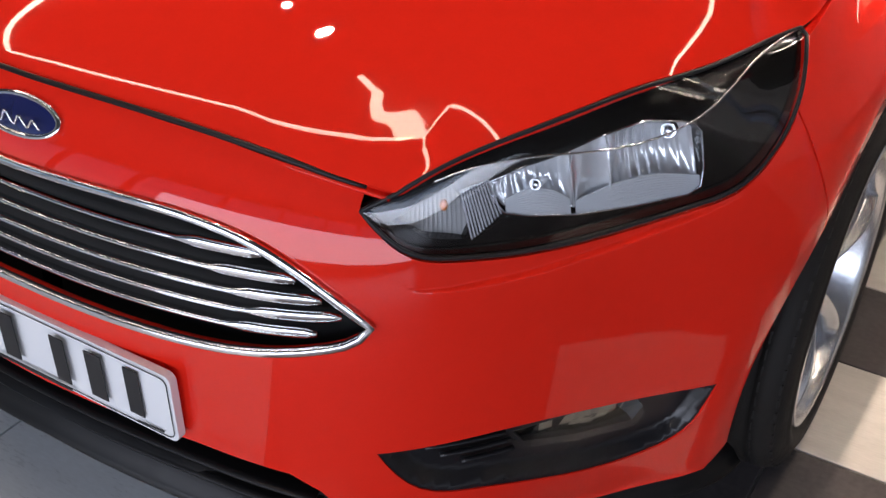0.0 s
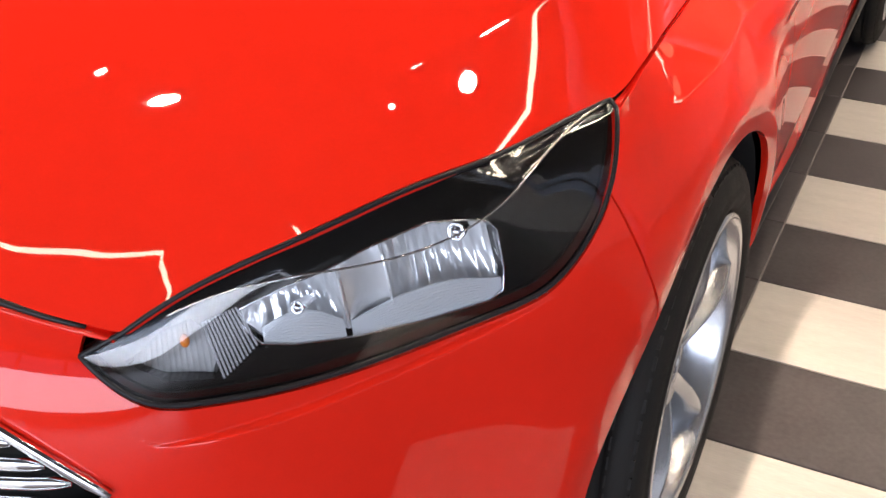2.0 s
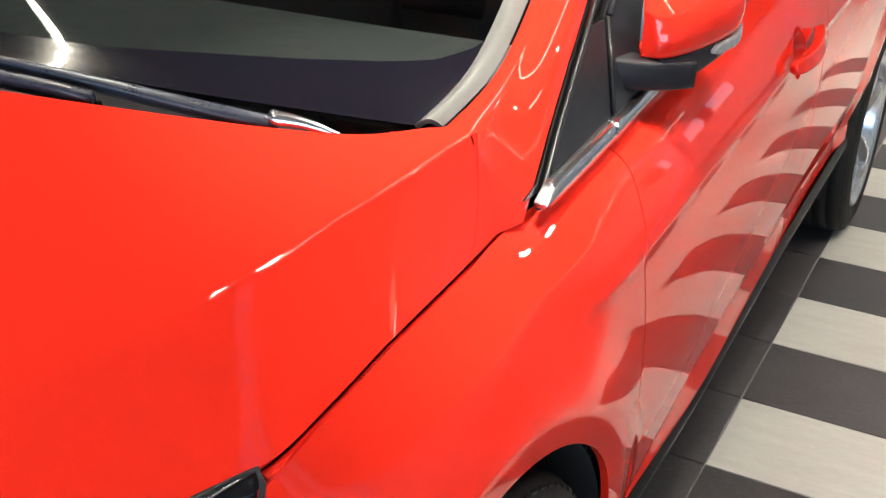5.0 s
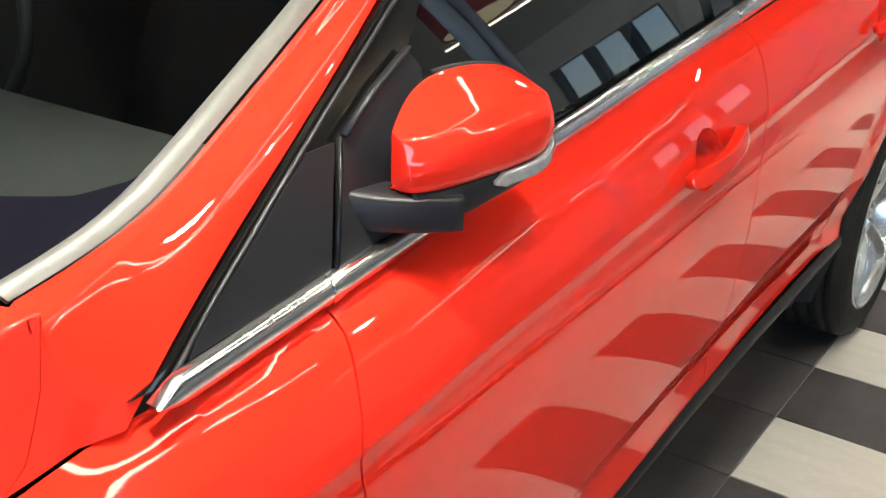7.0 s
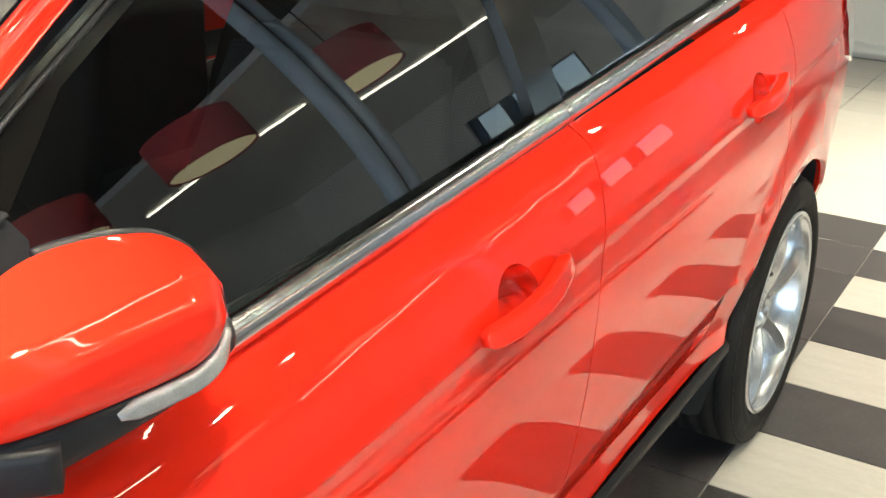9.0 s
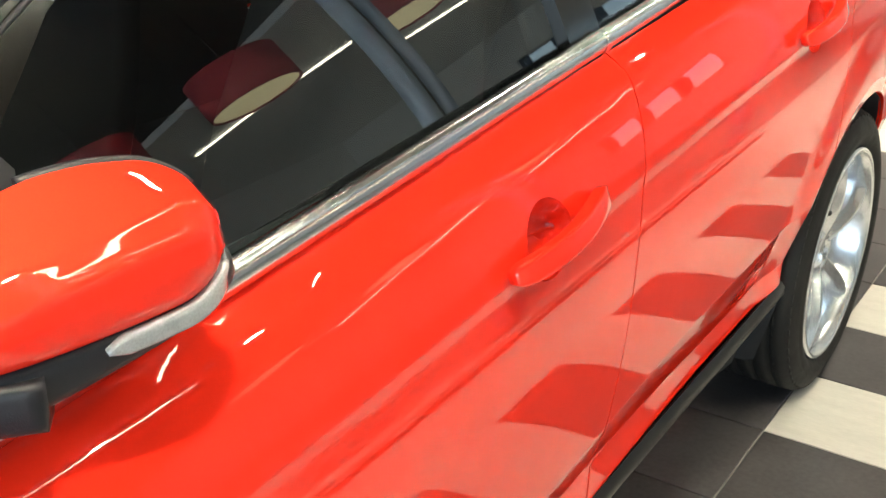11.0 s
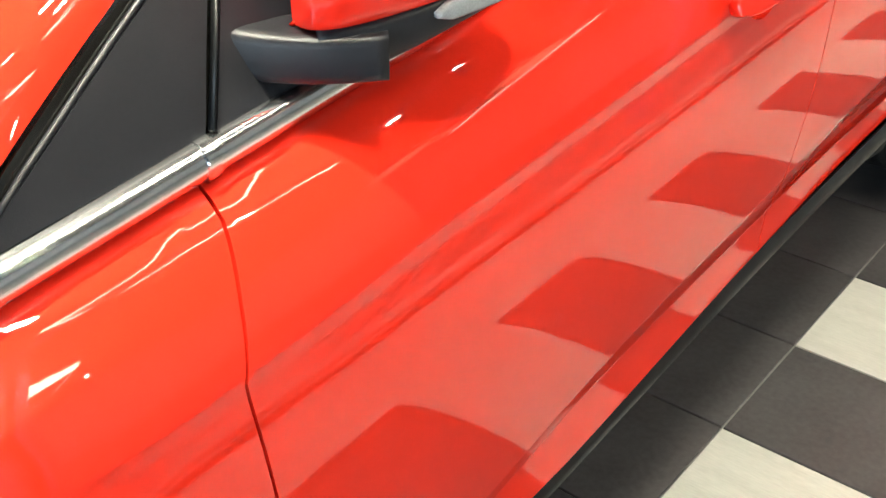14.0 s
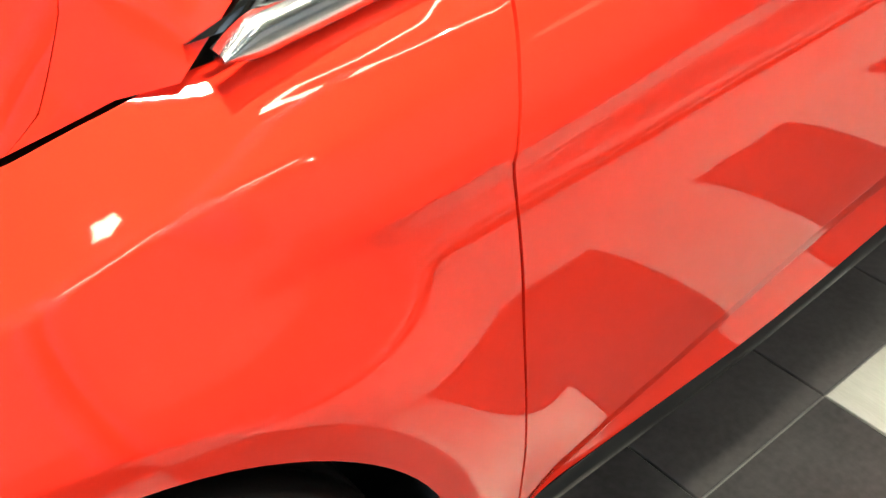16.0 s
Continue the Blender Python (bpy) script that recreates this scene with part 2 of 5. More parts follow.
def solid(name, geo, mat, parent=None, label="", smooth=True, bevel=0.0, move=None):
    """A mesh from (vertices, faces, _) with outward faces, its edges rounded if asked."""
    bm = bmesh.new()
    vs = [bm.verts.new(v) for v in geo[0]]
    for f in geo[1]:
        try:
            bm.faces.new([vs[i] for i in f])
        except ValueError:
            pass
    bmesh.ops.recalc_face_normals(bm, faces=bm.faces)
    if bevel:
        bmesh.ops.bevel(bm, geom=list(bm.edges), offset=bevel, segments=2, affect="EDGES", clamp_overlap=True)
    if move is not None:
        bm.transform(move)
    return part(name, bm, mat, parent, label, smooth)


def box(sx, sy, sz, at=(0, 0, 0)):
    v = [(at[0] + i * sx / 2, at[1] + j * sy / 2, at[2] + k * sz / 2) for i in (-1, 1) for j in (-1, 1) for k in (-1, 1)]
    return v, [(0, 1, 3, 2), (4, 6, 7, 5), (0, 4, 5, 1), (2, 3, 7, 6), (0, 2, 6, 4), (1, 5, 7, 3)], None


def curve(pts, n=24):
    """A smooth run through a few points."""
    p = np.array(pts, float)
    s = np.r_[0, np.cumsum(np.linalg.norm(np.diff(p, axis=0), axis=1))]
    t = np.linspace(0, s[-1], n)
    return np.stack([spline(s, p[:, k])(t) for k in range(p.shape[1])], -1)


def inside(poly, q):
    """Which of the points q lie in the polygon."""
    poly, q = np.asarray(poly), np.asarray(q)
    a, b = poly, np.roll(poly, -1, 0)
    x, y = q[:, 0, None], q[:, 1, None]
    with np.errstate(divide="ignore", invalid="ignore"):
        cross = ((a[:, 1] > y) != (b[:, 1] > y)) & (x < (b[:, 0] - a[:, 0]) * (y - a[:, 1]) / (b[:, 1] - a[:, 1]) + a[:, 0])
    return cross.sum(1) % 2 == 1


def edge_distance(poly, q):
    a, b = np.asarray(poly), np.roll(poly, -1, 0)
    d = b - a
    t = np.clip(((q[:, None] - a) * d).sum(-1) / np.maximum((d * d).sum(-1), 1e-12), 0, 1)
    return np.linalg.norm(q[:, None] - a - t[..., None] * d, axis=-1).min(1)


def dense(poly, step, gap):
    """The polygon in short steps, drawn inwards by gap."""
    poly = np.asarray(poly, float)
    out = []
    for a, b in zip(poly, np.roll(poly, -1, 0)):
        k = max(1, int(np.ceil(np.linalg.norm(b - a) / step)))
        out += [a + (b - a) * i / k for i in range(k)]
    out = np.array(out)
    if gap:
        t = np.roll(out, -1, 0) - np.roll(out, 1, 0)
        area = (out[:, 0] * np.roll(out[:, 1], -1) - np.roll(out[:, 0], -1) * out[:, 1]).sum()
        nrm = np.stack([-t[:, 1], t[:, 0]], -1) * np.sign(area)
        out = out + gap * nrm / np.maximum(np.linalg.norm(nrm, axis=1, keepdims=True), 1e-9)
    return out


def panel(poly, holes=(), surf=None, gap=.002, step=.012, grid=.022, rim=.014, seam=None, outward=(1, -.3, 0), creases=()):
    """A body panel: the part of a surface inside an outline, with holes and turned-in edges. seam: a parameter line left open, for a mirrored half."""
    loops = [dense(poly, step, gap)] + [dense(h, step, 0) for h in holes]
    lo, hi = loops[0].min(0), loops[0].max(0)
    gx, gy = np.meshgrid(np.arange(lo[0], hi[0], grid), np.arange(lo[1], hi[1], grid * .86))
    gx = gx + grid / 2 * (np.arange(gx.shape[0]) % 2)[:, None]
    q = np.stack([gx.ravel(), gy.ravel()], -1)
    keep = inside(loops[0], q)
    for h in loops[1:]:
        keep &= ~inside(h, q)
    q = q[keep]
    for lp in loops:
        q = q[edge_distance(lp, q) > step * .6]
    lines = []
    for c in creases:
        c = np.asarray(c)
        c = c[inside(loops[0], c)]
        for lp in loops[1:]:
            c = c[~inside(lp, c)]
        for lp in loops:
            c = c[edge_distance(lp, c) > .003] if len(c) else c
        if len(c):
            q = q[np.sqrt(((q[:, None] - c[None]) ** 2).sum(-1)).min(1) > .0045]
            lines.append(c)
    q = np.concatenate([q] + lines)
    pts, edges = [], []
    for lp in loops:
        k = len(pts)
        pts += [Vector(p) for p in lp]
        edges += [(k + i, k + (i + 1) % len(lp)) for i in range(len(lp))]
    pts += [Vector(p) for p in q]
    v2, _, tri, _, _, _ = delaunay_2d_cdt(pts, edges, [], 0, 1e-6)
    v2 = np.array([tuple(v) for v in v2])
    tri = np.array(tri)
    c = v2[tri].mean(1)
    keep = inside(loops[0], c)
    for h in loops[1:]:
        keep &= ~inside(h, c)
    tri = tri[keep]
    used = np.unique(tri)
    back = -np.ones(len(v2), int)
    back[used] = np.arange(len(used))
    v2, tri = v2[used], back[tri]
    e = 1e-3
    p = surf(v2[:, 0], v2[:, 1])
    n = np.cross(surf(v2[:, 0] + e, v2[:, 1]) - surf(v2[:, 0] - e, v2[:, 1]), surf(v2[:, 0], v2[:, 1] + e) - surf(v2[:, 0], v2[:, 1] - e))
    n /= np.maximum(np.linalg.norm(n, axis=1, keepdims=True), 1e-12)
    if (n @ np.array(outward)).sum() < 0:
        n = -n
    fn = np.cross(p[tri[:, 1]] - p[tri[:, 0]], p[tri[:, 2]] - p[tri[:, 0]])
    wrong = (fn * n[tri].mean(1)).sum(1) < 0
    tri[wrong] = tri[wrong][:, ::-1]
    # turned-in edge
    count = {}
    for f in tri:
        for a, b in ((f[0], f[1]), (f[1], f[2]), (f[2], f[0])):
            count[(a, b)] = count.get((a, b), 0) + 1
    rimmed = [(a, b) for (a, b) in count if (b, a) not in count and not (seam is not None and abs(v2[a, 0] - seam) < 1e-4 + gap and abs(v2[b, 0] - seam) < 1e-4 + gap)]
    if seam is not None:
        at = np.abs(v2[:, 0] - seam) < 1e-4 + gap
        p[at, 0] = 0
        n[at, 0] = 0
    verts, norms, faces = list(p), list(n), [tuple(f) for f in tri]
    for a, b in rimmed:
        k = len(verts)
        side = np.cross(p[b] - p[a], n[a])
        side /= max(np.linalg.norm(side), 1e-9)
        verts += [p[a], p[b], p[b] - n[b] * rim, p[a] - n[a] * rim]
        norms += [side] * 4
        faces.append((k + 1, k, k + 3, k + 2))
    return verts, faces, norms

# ---------- the car's surfaces ----------
def spline(xs, ys):
    """Natural cubic spline through the points, straight beyond its ends."""
    xs, ys = np.array(xs, float), np.array(ys, float)
    n, h = len(xs), np.diff(xs)
    a = np.zeros((n, n)); b = np.zeros(n)
    a[0, 0] = a[-1, -1] = 1
    for i in range(1, n - 1):
        a[i, i - 1:i + 2] = h[i - 1], 2 * (h[i - 1] + h[i]), h[i]
        b[i] = 6 * ((ys[i + 1] - ys[i]) / h[i] - (ys[i] - ys[i - 1]) / h[i - 1])
    m = np.linalg.solve(a, b)
    def f(x):
        x = np.asarray(x, float)
        c = np.clip(x, xs[0], xs[-1])
        i = np.clip(np.searchsorted(xs, c) - 1, 0, n - 2)
        t, u, w = c - xs[i], xs[i + 1] - c, h[i]
        y = (m[i] * u**3 + m[i + 1] * t**3) / (6 * w) + (ys[i] / w - m[i] * w / 6) * u + (ys[i + 1] / w - m[i + 1] * w / 6) * t
        s0 = (ys[1] - ys[0]) / h[0] - h[0] * (2 * m[0] + m[1]) / 6
        s1 = (ys[-1] - ys[-2]) / h[-1] + h[-1] * (m[-2] + 2 * m[-1]) / 6
        return y + np.where(x < xs[0], (x - xs[0]) * s0, 0) + np.where(x > xs[-1], (x - xs[-1]) * s1, 0)
    return f
def ramp(a, b, x):
    t = np.clip((np.asarray(x, float) - a) / (b - a), 0, 1)
    return t * t * (3 - 2 * t)
def soft_line(xs, ys, w=.035):
    """A broken line with its corners rounded over the width w, as a function."""
    xs, ys = np.asarray(xs, float), np.asarray(ys, float)
    t = np.linspace(xs[0] - .3, xs[-1] + .3, 1200)
    v = np.interp(t, xs, ys)
    v = np.where(t > xs[-1], ys[-1] + (t - xs[-1]) * (ys[-1] - ys[-2]) / (xs[-1] - xs[-2]), v)
    h = np.arange(-40, 41) * (t[1] - t[0])
    k = np.exp(-(h / w) ** 2)
    v = np.convolve(np.pad(v, 40, mode="reflect", reflect_type="odd"), k / k.sum(), mode="valid")
    return lambda q: np.interp(q, t, v)


PLAN = [(-.26, -.02), (0, -.035), (.26, -.02), (.50, .05), (.63, .185), (.735, .345), (.803, .440), (.858, .555), (.878, .70), (.886, .95), (.888, 1.35), (.890, 2.0), (.890, 2.6), (.892, 3.1), (.888, 3.55), (.86, 3.95), (.78, 4.2), (.5, 4.32), (0, 4.35), (-.5, 4.32)]
_p = np.array(PLAN); _s = np.r_[0, np.cumsum(np.hypot(*np.diff(_p, axis=0).T))]; _s -= _s[1]
px, py = spline(_s, _p[:, 0]), spline(_s, _p[:, 1])
_S = np.linspace(0, _s[-2], 3000); _X, _Y = px(_S), py(_S)
def s_x(x): return np.interp(x, _X[:700], _S[:700])          # front, by x
def s_y(y): return np.interp(y, _Y[_S < _s[-4]], _S[_S < _s[-4]])  # side, by y
FZ, AX_F, AX_R, LIP = .33, .88, 3.525, .408
front_p = spline([.15, .22, .30, .40, .50, .60, .68, .74, .79, .84, .90], [-.060, -.03, -.008, 0, 0, -.004, -.014, -.036, -.072, -.12, -.185])
def zc(y): return .79 + .066 * (np.clip(y, 1.25, 4) - 1.3) + .005 * ramp(1.35, 1.55, y)
# lean of the doors' flank by height below the shoulder crease: hollow under the crease, then a barrel
_LEAN_H = np.array([-.80, -.40, -.36, -.33, -.27, -.215, -.18, -.13, -.09, -.066, -.045, -.020, -.0145, -.0115, .0, .2])
_LEAN = np.array([-.12, -.12, -.115, -.10, -.072, -.044, -.026, .012, .062, .086, .105, .115, .06, -.012, -.02, -.02])
_H = np.linspace(-.8, .2, 4001)
_FLANK = -np.cumsum(np.interp(_H, _LEAN_H, _LEAN)) * (_H[1] - _H[0])
_FLANK -= np.interp(-.13, _H, _FLANK)
def flank_x(h): return np.interp(h, _H, _FLANK)
# and its roll above the crease, towards the waist
_ROLL = -np.cumsum(np.interp(np.linspace(0, .2, 801), [0, .004, .02, .04, .07, .09, .10, .108, .12, .2], [0, .21, .30, .45, .62, .78, 1.1, 2.2, 2.6, 2.6])) * .00025
def roll_x(h): return np.interp(h, np.linspace(0, .2, 801), _ROLL)
fold_z = soft_line([.6, .96, 1.04, 1.14, 1.29], [.80, .825, .834, .844, .862])
swage_z = soft_line([1.25, 1.48, 1.667, 1.80, 1.95, 2.10, 2.29, 2.44, 2.60, 3.1], [.335, .388, .43, .461, .480, .495, .508, .524, .538, .556], .05)
swage_w = soft_line([1.25, 1.50, 1.80, 2.0, 2.14, 2.35, 2.58, 2.77, 3.1], [.020, .026, .032, .042, .050, .058, .084, .098, .105], .06)
sill_z = soft_line([1.30, 1.70, 2.0, 2.2, 2.4, 2.63, 3.1], [.332, .337, .366, .383, .393, .398, .400], .06)
def belt(y): return .913 + .088 * (np.asarray(y, float) - 1.33)
def ledge_z(s): return np.interp(s, [.50, .565, .61, .715, .83, .915, 1.0], [.70, .657, .653, .653, .660, .672, .690])
wing_z = soft_line([.634, .72, .82, .90, .989, 1.05, 1.10, 1.30, 1.352], [.850, .862, .872, .877, .882, .888, .894, .909, .914])
def chin_z(s): return np.interp(s, [.44, .51, .67, .875, 1.06], [.345, .281, .243, .193, .178])
def off(s, z):
    y = py(s)
    f = 1 - ramp(.15, .75, y)
    fade = ramp(1.02, 1.31, y)
    w = .002 + .05 * (1 - fade)
    d = z - zc(y) + .03 * (1 - fade)
    k = (np.sqrt(d * d + w * w) + d) / 2
    df, g = z - fold_z(y), ramp(.62, .95, y)
    kf = (np.sqrt(df * df + 1e-5) + df) / 2
    zt = wing_z(y)
    dt, dft = zt - zc(y) + .03 * (1 - fade), zt - fold_z(y)
    kt, kft = (np.sqrt(dt * dt + w * w) + dt) / 2, (np.sqrt(dft * dft + 1e-5) + dft) / 2
    lower = (.60 * kt + .9 * kt * kt - .85 * kft) / kt
    d2 = swage_z(y) - z
    k2 = (np.sqrt(d2 * d2 + 1e-6) + d2) / 2
    d3 = d2 - swage_w(y)
    k3 = (np.sqrt(d3 * d3 + 2e-6) + d3) / 2
    door = flank_x(z - zc(y)) + (-.15 * k2 + .32 * np.minimum(k3, .11)) * ramp(1.16, 1.30, y) + (1 - fade) * ((1 - g) * (-.60 * k - .9 * k * k) + g * (-lower * k - .85 * kf)) + fade * roll_x(np.maximum(z - zc(y), 0) * .12 / (belt(y) - zc(y)))
    r = np.minimum(np.hypot(y - AX_F, z - FZ), np.hypot(y - AX_R, z - FZ))
    lip = np.maximum(LIP - r, 0)
    flare = (.0145 * (1 - ramp(LIP - .01, .53, r)) - .16 * lip) * (1 - f)
    ledge = .0065 * ramp(-.0018, .0018, z - ledge_z(s)) * ramp(.53, .66, s) * (1 - ramp(.93, 1.02, s))
    chin = .0060 * np.exp(-np.maximum(z - chin_z(s), 0) / .009) * ramp(.46, .54, s) * (1 - ramp(1.0, 1.1, s))
    return f * front_p(z) + (1 - f) * door + flare - ledge + chin
def shell(s, z):
    s = np.asarray(s, float); e = 1e-3
    tx, ty = px(s + e) - px(s - e), py(s + e) - py(s - e); l = np.hypot(tx, ty)
    o = off(s, z)
    return np.stack([px(s) + ty / l * o, py(s) - tx / l * o, np.asarray(z, float) + 0 * s], -1)


def arc(cy, r0, a0, a1, n=40, front=1.0):
    """Points (s, z) of a wheel opening, from angle a0 to a1 (degrees from rearwards)."""
    a = np.radians(np.linspace(a0, a1, n))
    y = cy + r0 * np.cos(a) * np.where(np.cos(a) < 0, front, 1)
    return np.stack([s_y(y), FZ + r0 * np.sin(a)], -1)


def yz(pts):
    return [(float(s_y(y)), z) for y, z in pts]


# bonnet: height over the plan
fold_x = spline([.05, .3, .50, .60, .68, .76, .85, .95, 1.0, 1.06], [.40, .512, .612, .654, .684, .704, .720, .737, .744, .752])
WING_TOP = [(.634, .850), (.72, .862), (.82, .872), (.90, .877), (.989, .882), (1.05, .888), (1.10, .894)]
_w = shell(s_y(np.array([p[0] for p in WING_TOP])), np.array([p[1] for p in WING_TOP]))
seam_x = soft_line(np.r_[0, .10, _w[:, 1]], np.r_[.50, .53, _w[:, 0] - .0032])
seam_z = soft_line(_w[:, 1], _w[:, 2])


NOSE_Z = spline([0, .145, .30, .43, .525], [.803, .803, .797, .783, .764])
_nx = np.array([0, .10, .20, .30, .41, .525])
_ny = shell(s_x(_nx), NOSE_Z(_nx))[:, 1] + .003
FRONT_EDGE = spline(_nx, _ny)


def bonnet_z(x, y):
    x, y = np.abs(np.asarray(x, float)), np.asarray(y, float)
    def top(x, y): return .812 + .34 * y - .095 * y * y - .115 * x * x - .034 * ramp(.26, .60, x) * (1 - ramp(.08, .42, y))
    t = (x - fold_x(y)) / np.maximum(seam_x(y) - fold_x(y), .03)
    drop = top(seam_x(y), y) - seam_z(y)
    xe = np.minimum(x, .502)
    ye = FRONT_EDGE(xe)
    lip = (NOSE_Z(xe) - .001 - top(xe, ye)) * np.exp(-np.maximum(y - ye, 0) / .045) * (1 - ramp(.502, .59, x))
    soft = .0006 + .012 * (1 - ramp(.15, .65, y))
    return top(x, y) + lip - drop * (np.sqrt(t * t + soft) + t) / (1 + np.sqrt(1 + soft)) * ramp(.05, .62, y)


COWL_EDGE = spline([0, .235, .372, .52, .63, .68, .714, .752], [.795, .834, .866, .912, .960, .998, 1.040, 1.062])


def bonnet_grid(nu=260, nv=90):
    """The bonnet's left half, u from the middle to its side seam, v from its nose to the windscreen."""
    lead = np.array([(x, float(FRONT_EDGE(x))) for x in np.linspace(0, .502, 40)] + [tuple(p) for p in curve([(.502, float(FRONT_EDGE(.502))), (.548, .160), (.594, .214), (.638, .273), (.675, .342), (.702, .402), (.728, .477), (.751, .552), (float(seam_x(.634)), .634)], 30)[1:]])
    tail = np.array([(x, COWL_EDGE(x)) for x in np.linspace(0, .752, 50)] + [(.765, 1.045), (.778, 1.015), (float(seam_x(.989)), .989)])
    def even(p, n):
        s = np.r_[0, np.cumsum(np.hypot(*np.diff(p, axis=0).T))]
        t = np.linspace(0, s[-1], n)
        return np.stack([np.interp(t, s, p[:, 0]), np.interp(t, s, p[:, 1])], -1)
    a, b = even(lead, nu), even(tail, nu)
    v = np.linspace(0, 1, nv)[None, :, None]
    side = seam_x(a[-1, 1] + (b[-1, 1] - a[-1, 1]) * v[0, :, 0])
    p = a[:, None] * (1 - v) + b[:, None] * v
    bulge = side - p[-1, :, 0]
    p[..., 0] += bulge[None] * (np.linspace(0, 1, nu)[:, None] ** 3)
    return np.concatenate([p, bonnet_z(p[..., 0], p[..., 1])[..., None]], -1)


# side windows lean in above the waist
def side_x(y, z):
    h = np.asarray(z, float) - .93 - .05 * (np.asarray(y, float) - 1.5)
    return .795 - .33 * h - .30 * h * np.abs(h)


def side_surf(y, z): return np.stack([side_x(y, z), np.asarray(y, float) + 0 * z, np.asarray(z, float)], -1)


# A pillar rails, from the bonnet's corner to the roof
RAIL_OUT = curve([(.797, 1.096, .894), (.777, 1.20, .968), (.757, 1.30, 1.027), (.737, 1.40, 1.083), (.686, 1.60, 1.190), (.632, 1.80, 1.290), (.590, 2.05, 1.375)], 40)
RAIL_FOLD = curve([(.752, 1.062, .985), (.729, 1.20, 1.022), (.713, 1.30, 1.063), (.692, 1.40, 1.107), (.668, 1.50, 1.148), (.642, 1.60, 1.190), (.590, 1.80, 1.290), (.555, 2.05, 1.392)], 40)
RAIL_IN = curve([(.714, 1.066, .998), (.708, 1.20, 1.026), (.692, 1.30, 1.064), (.671, 1.40, 1.105), (.647, 1.50, 1.144), (.622, 1.60, 1.186), (.570, 1.80, 1.290), (.535, 2.05, 1.396)], 40)

car = new("red_hatchback")
tagged(car, "glossy bright red five-door hatchback car parked on showroom tiles", "car")

# ---------- bodywork ----------
HL_LOW = curve([(.500, .747), (.528, .722), (.565, .697), (.61, .686), (.715, .675), (.83, .674), (.915, .680), (1.0, .697), (1.06, .732), (1.125, .780), (1.195, .843)], 60)
GRILLE = np.concatenate([curve([(0, .712), (.17, .716), (.30, .714), (.37, .702), (.43, .676), (.512, .616)], 30), curve([(.512, .616), (.500, .601), (.46, .583), (.405, .569), (.33, .556), (.16, .546), (0, .546)], 26)[1:]])
FOG = np.concatenate([curve([(.515, .421), (.685, .428), (.885, .403), (1.02, .388)], 20), curve([(1.02, .388), (1.005, .345), (.985, .310), (.925, .283), (.785, .297), (.655, .330), (.575, .350), (.54, .382), (.515, .421)], 28)[1:-1]])

bumper_line = ([(0, .803), (.145, .803), (.30, .797), (.43, .783), (.506, .765)] + [tuple(p) for p in HL_LOW[:52]]
               + [tuple(p) for p in arc(AX_F, .372, 137, 197, 16, 1.0)]
               + [(1.06, .178), (.875, .193), (.67, .243), (.51, .281), (.478, .300), (.44, .345), (.40, .368), (.27, .376), (0, .371)])
half = panel(bumper_line, [np.r_[GRILLE, [(-.05, .546), (-.05, .712)]], FOG], shell, seam=0.0, rim=.012, creases=[np.stack([np.arange(.52, 1.02, .008), ledge_z(np.arange(.52, 1.02, .008)) + d], -1) for d in (0, -.0009, .0009, -.0019, .0019, -.0045, .0045)] + [np.stack([np.arange(.50, 1.06, .010), chin_z(np.arange(.50, 1.06, .010)) + d], -1) for d in (.004, .008, .013, .020, .030)])
raw("front_bumper", *join(half, flip(*half))[:2], RED, car, "red front bumper", normals=join(half, flip(*half))[2])

g = bonnet_grid()
whole = np.concatenate([g[::-1] * (-1, 1, 1), g[1:]])
v, f, n = sheet(whole, .014, (0, 0, 1))
raw("bonnet", v, f, RED, car, "red bonnet with folded shoulders", normals=n)

# painted gutter under the gap between bonnet and wings
for side in (1, -1):
    yy = np.linspace(.64, 1.09, 40)
    gut = np.stack([side * (seam_x(yy) + .0012), yy, seam_z(yy) - .0115], -1)
    solid("gutter", bar(gut, (0, 0, 1), .0025, .0065, 8, False, 4.0), RED, car, "red gutter beside the bonnet")

xx = np.linspace(-.495, .495, 60)
ledge = np.stack([xx, FRONT_EDGE(np.abs(xx)) + .003, NOSE_Z(np.abs(xx)) - .0090], -1)
solid("gutter", bar(ledge, (0, 0, 1), .0025, .008, 8, False, 4.0), RED, car, "red ledge under the bonnet edge")

wing_line = ([tuple(p) for p in HL_LOW[51:]] + yz(WING_TOP[1:-1] + [(1.096, .894), (1.30, .909), (1.344, .9135), (1.317, .84), (1.300, .785), (1.310, .645), (1.328, .45), (1.334, .332)])
             + [tuple(p) for p in arc(AX_F, .372, -3, 137, 40)])
front_door_line = yz([(1.344, .9135), (1.317, .84), (1.300, .785), (1.310, .645), (1.328, .45), (1.334, .332)] + [(y, float(sill_z(y))) for y in np.arange(1.45, 2.26, .08)] + [(2.304, float(sill_z(2.304))), (2.322, .475), (2.347, .605), (2.367, .75), (2.40, .895), (2.437, float(belt(2.437)))] + [(y, float(belt(y))) for y in (2.2, 1.9, 1.6)])
rear_door_line = yz([(2.437, float(belt(2.437))), (2.40, .895), (2.367, .75), (2.347, .605), (2.322, .475), (2.304, float(sill_z(2.304)))] + [(y, float(sill_z(y))) for y in np.arange(2.40, 3.05, .08)]) + [tuple(p) for p in arc(AX_R, .372, 168, 138, 18, 1.07)] + yz([(3.275, .66), (3.318, .80), (3.335, .93), (3.34, float(belt(3.34)))] + [(y, float(belt(y))) for y in (3.1, 2.8)])
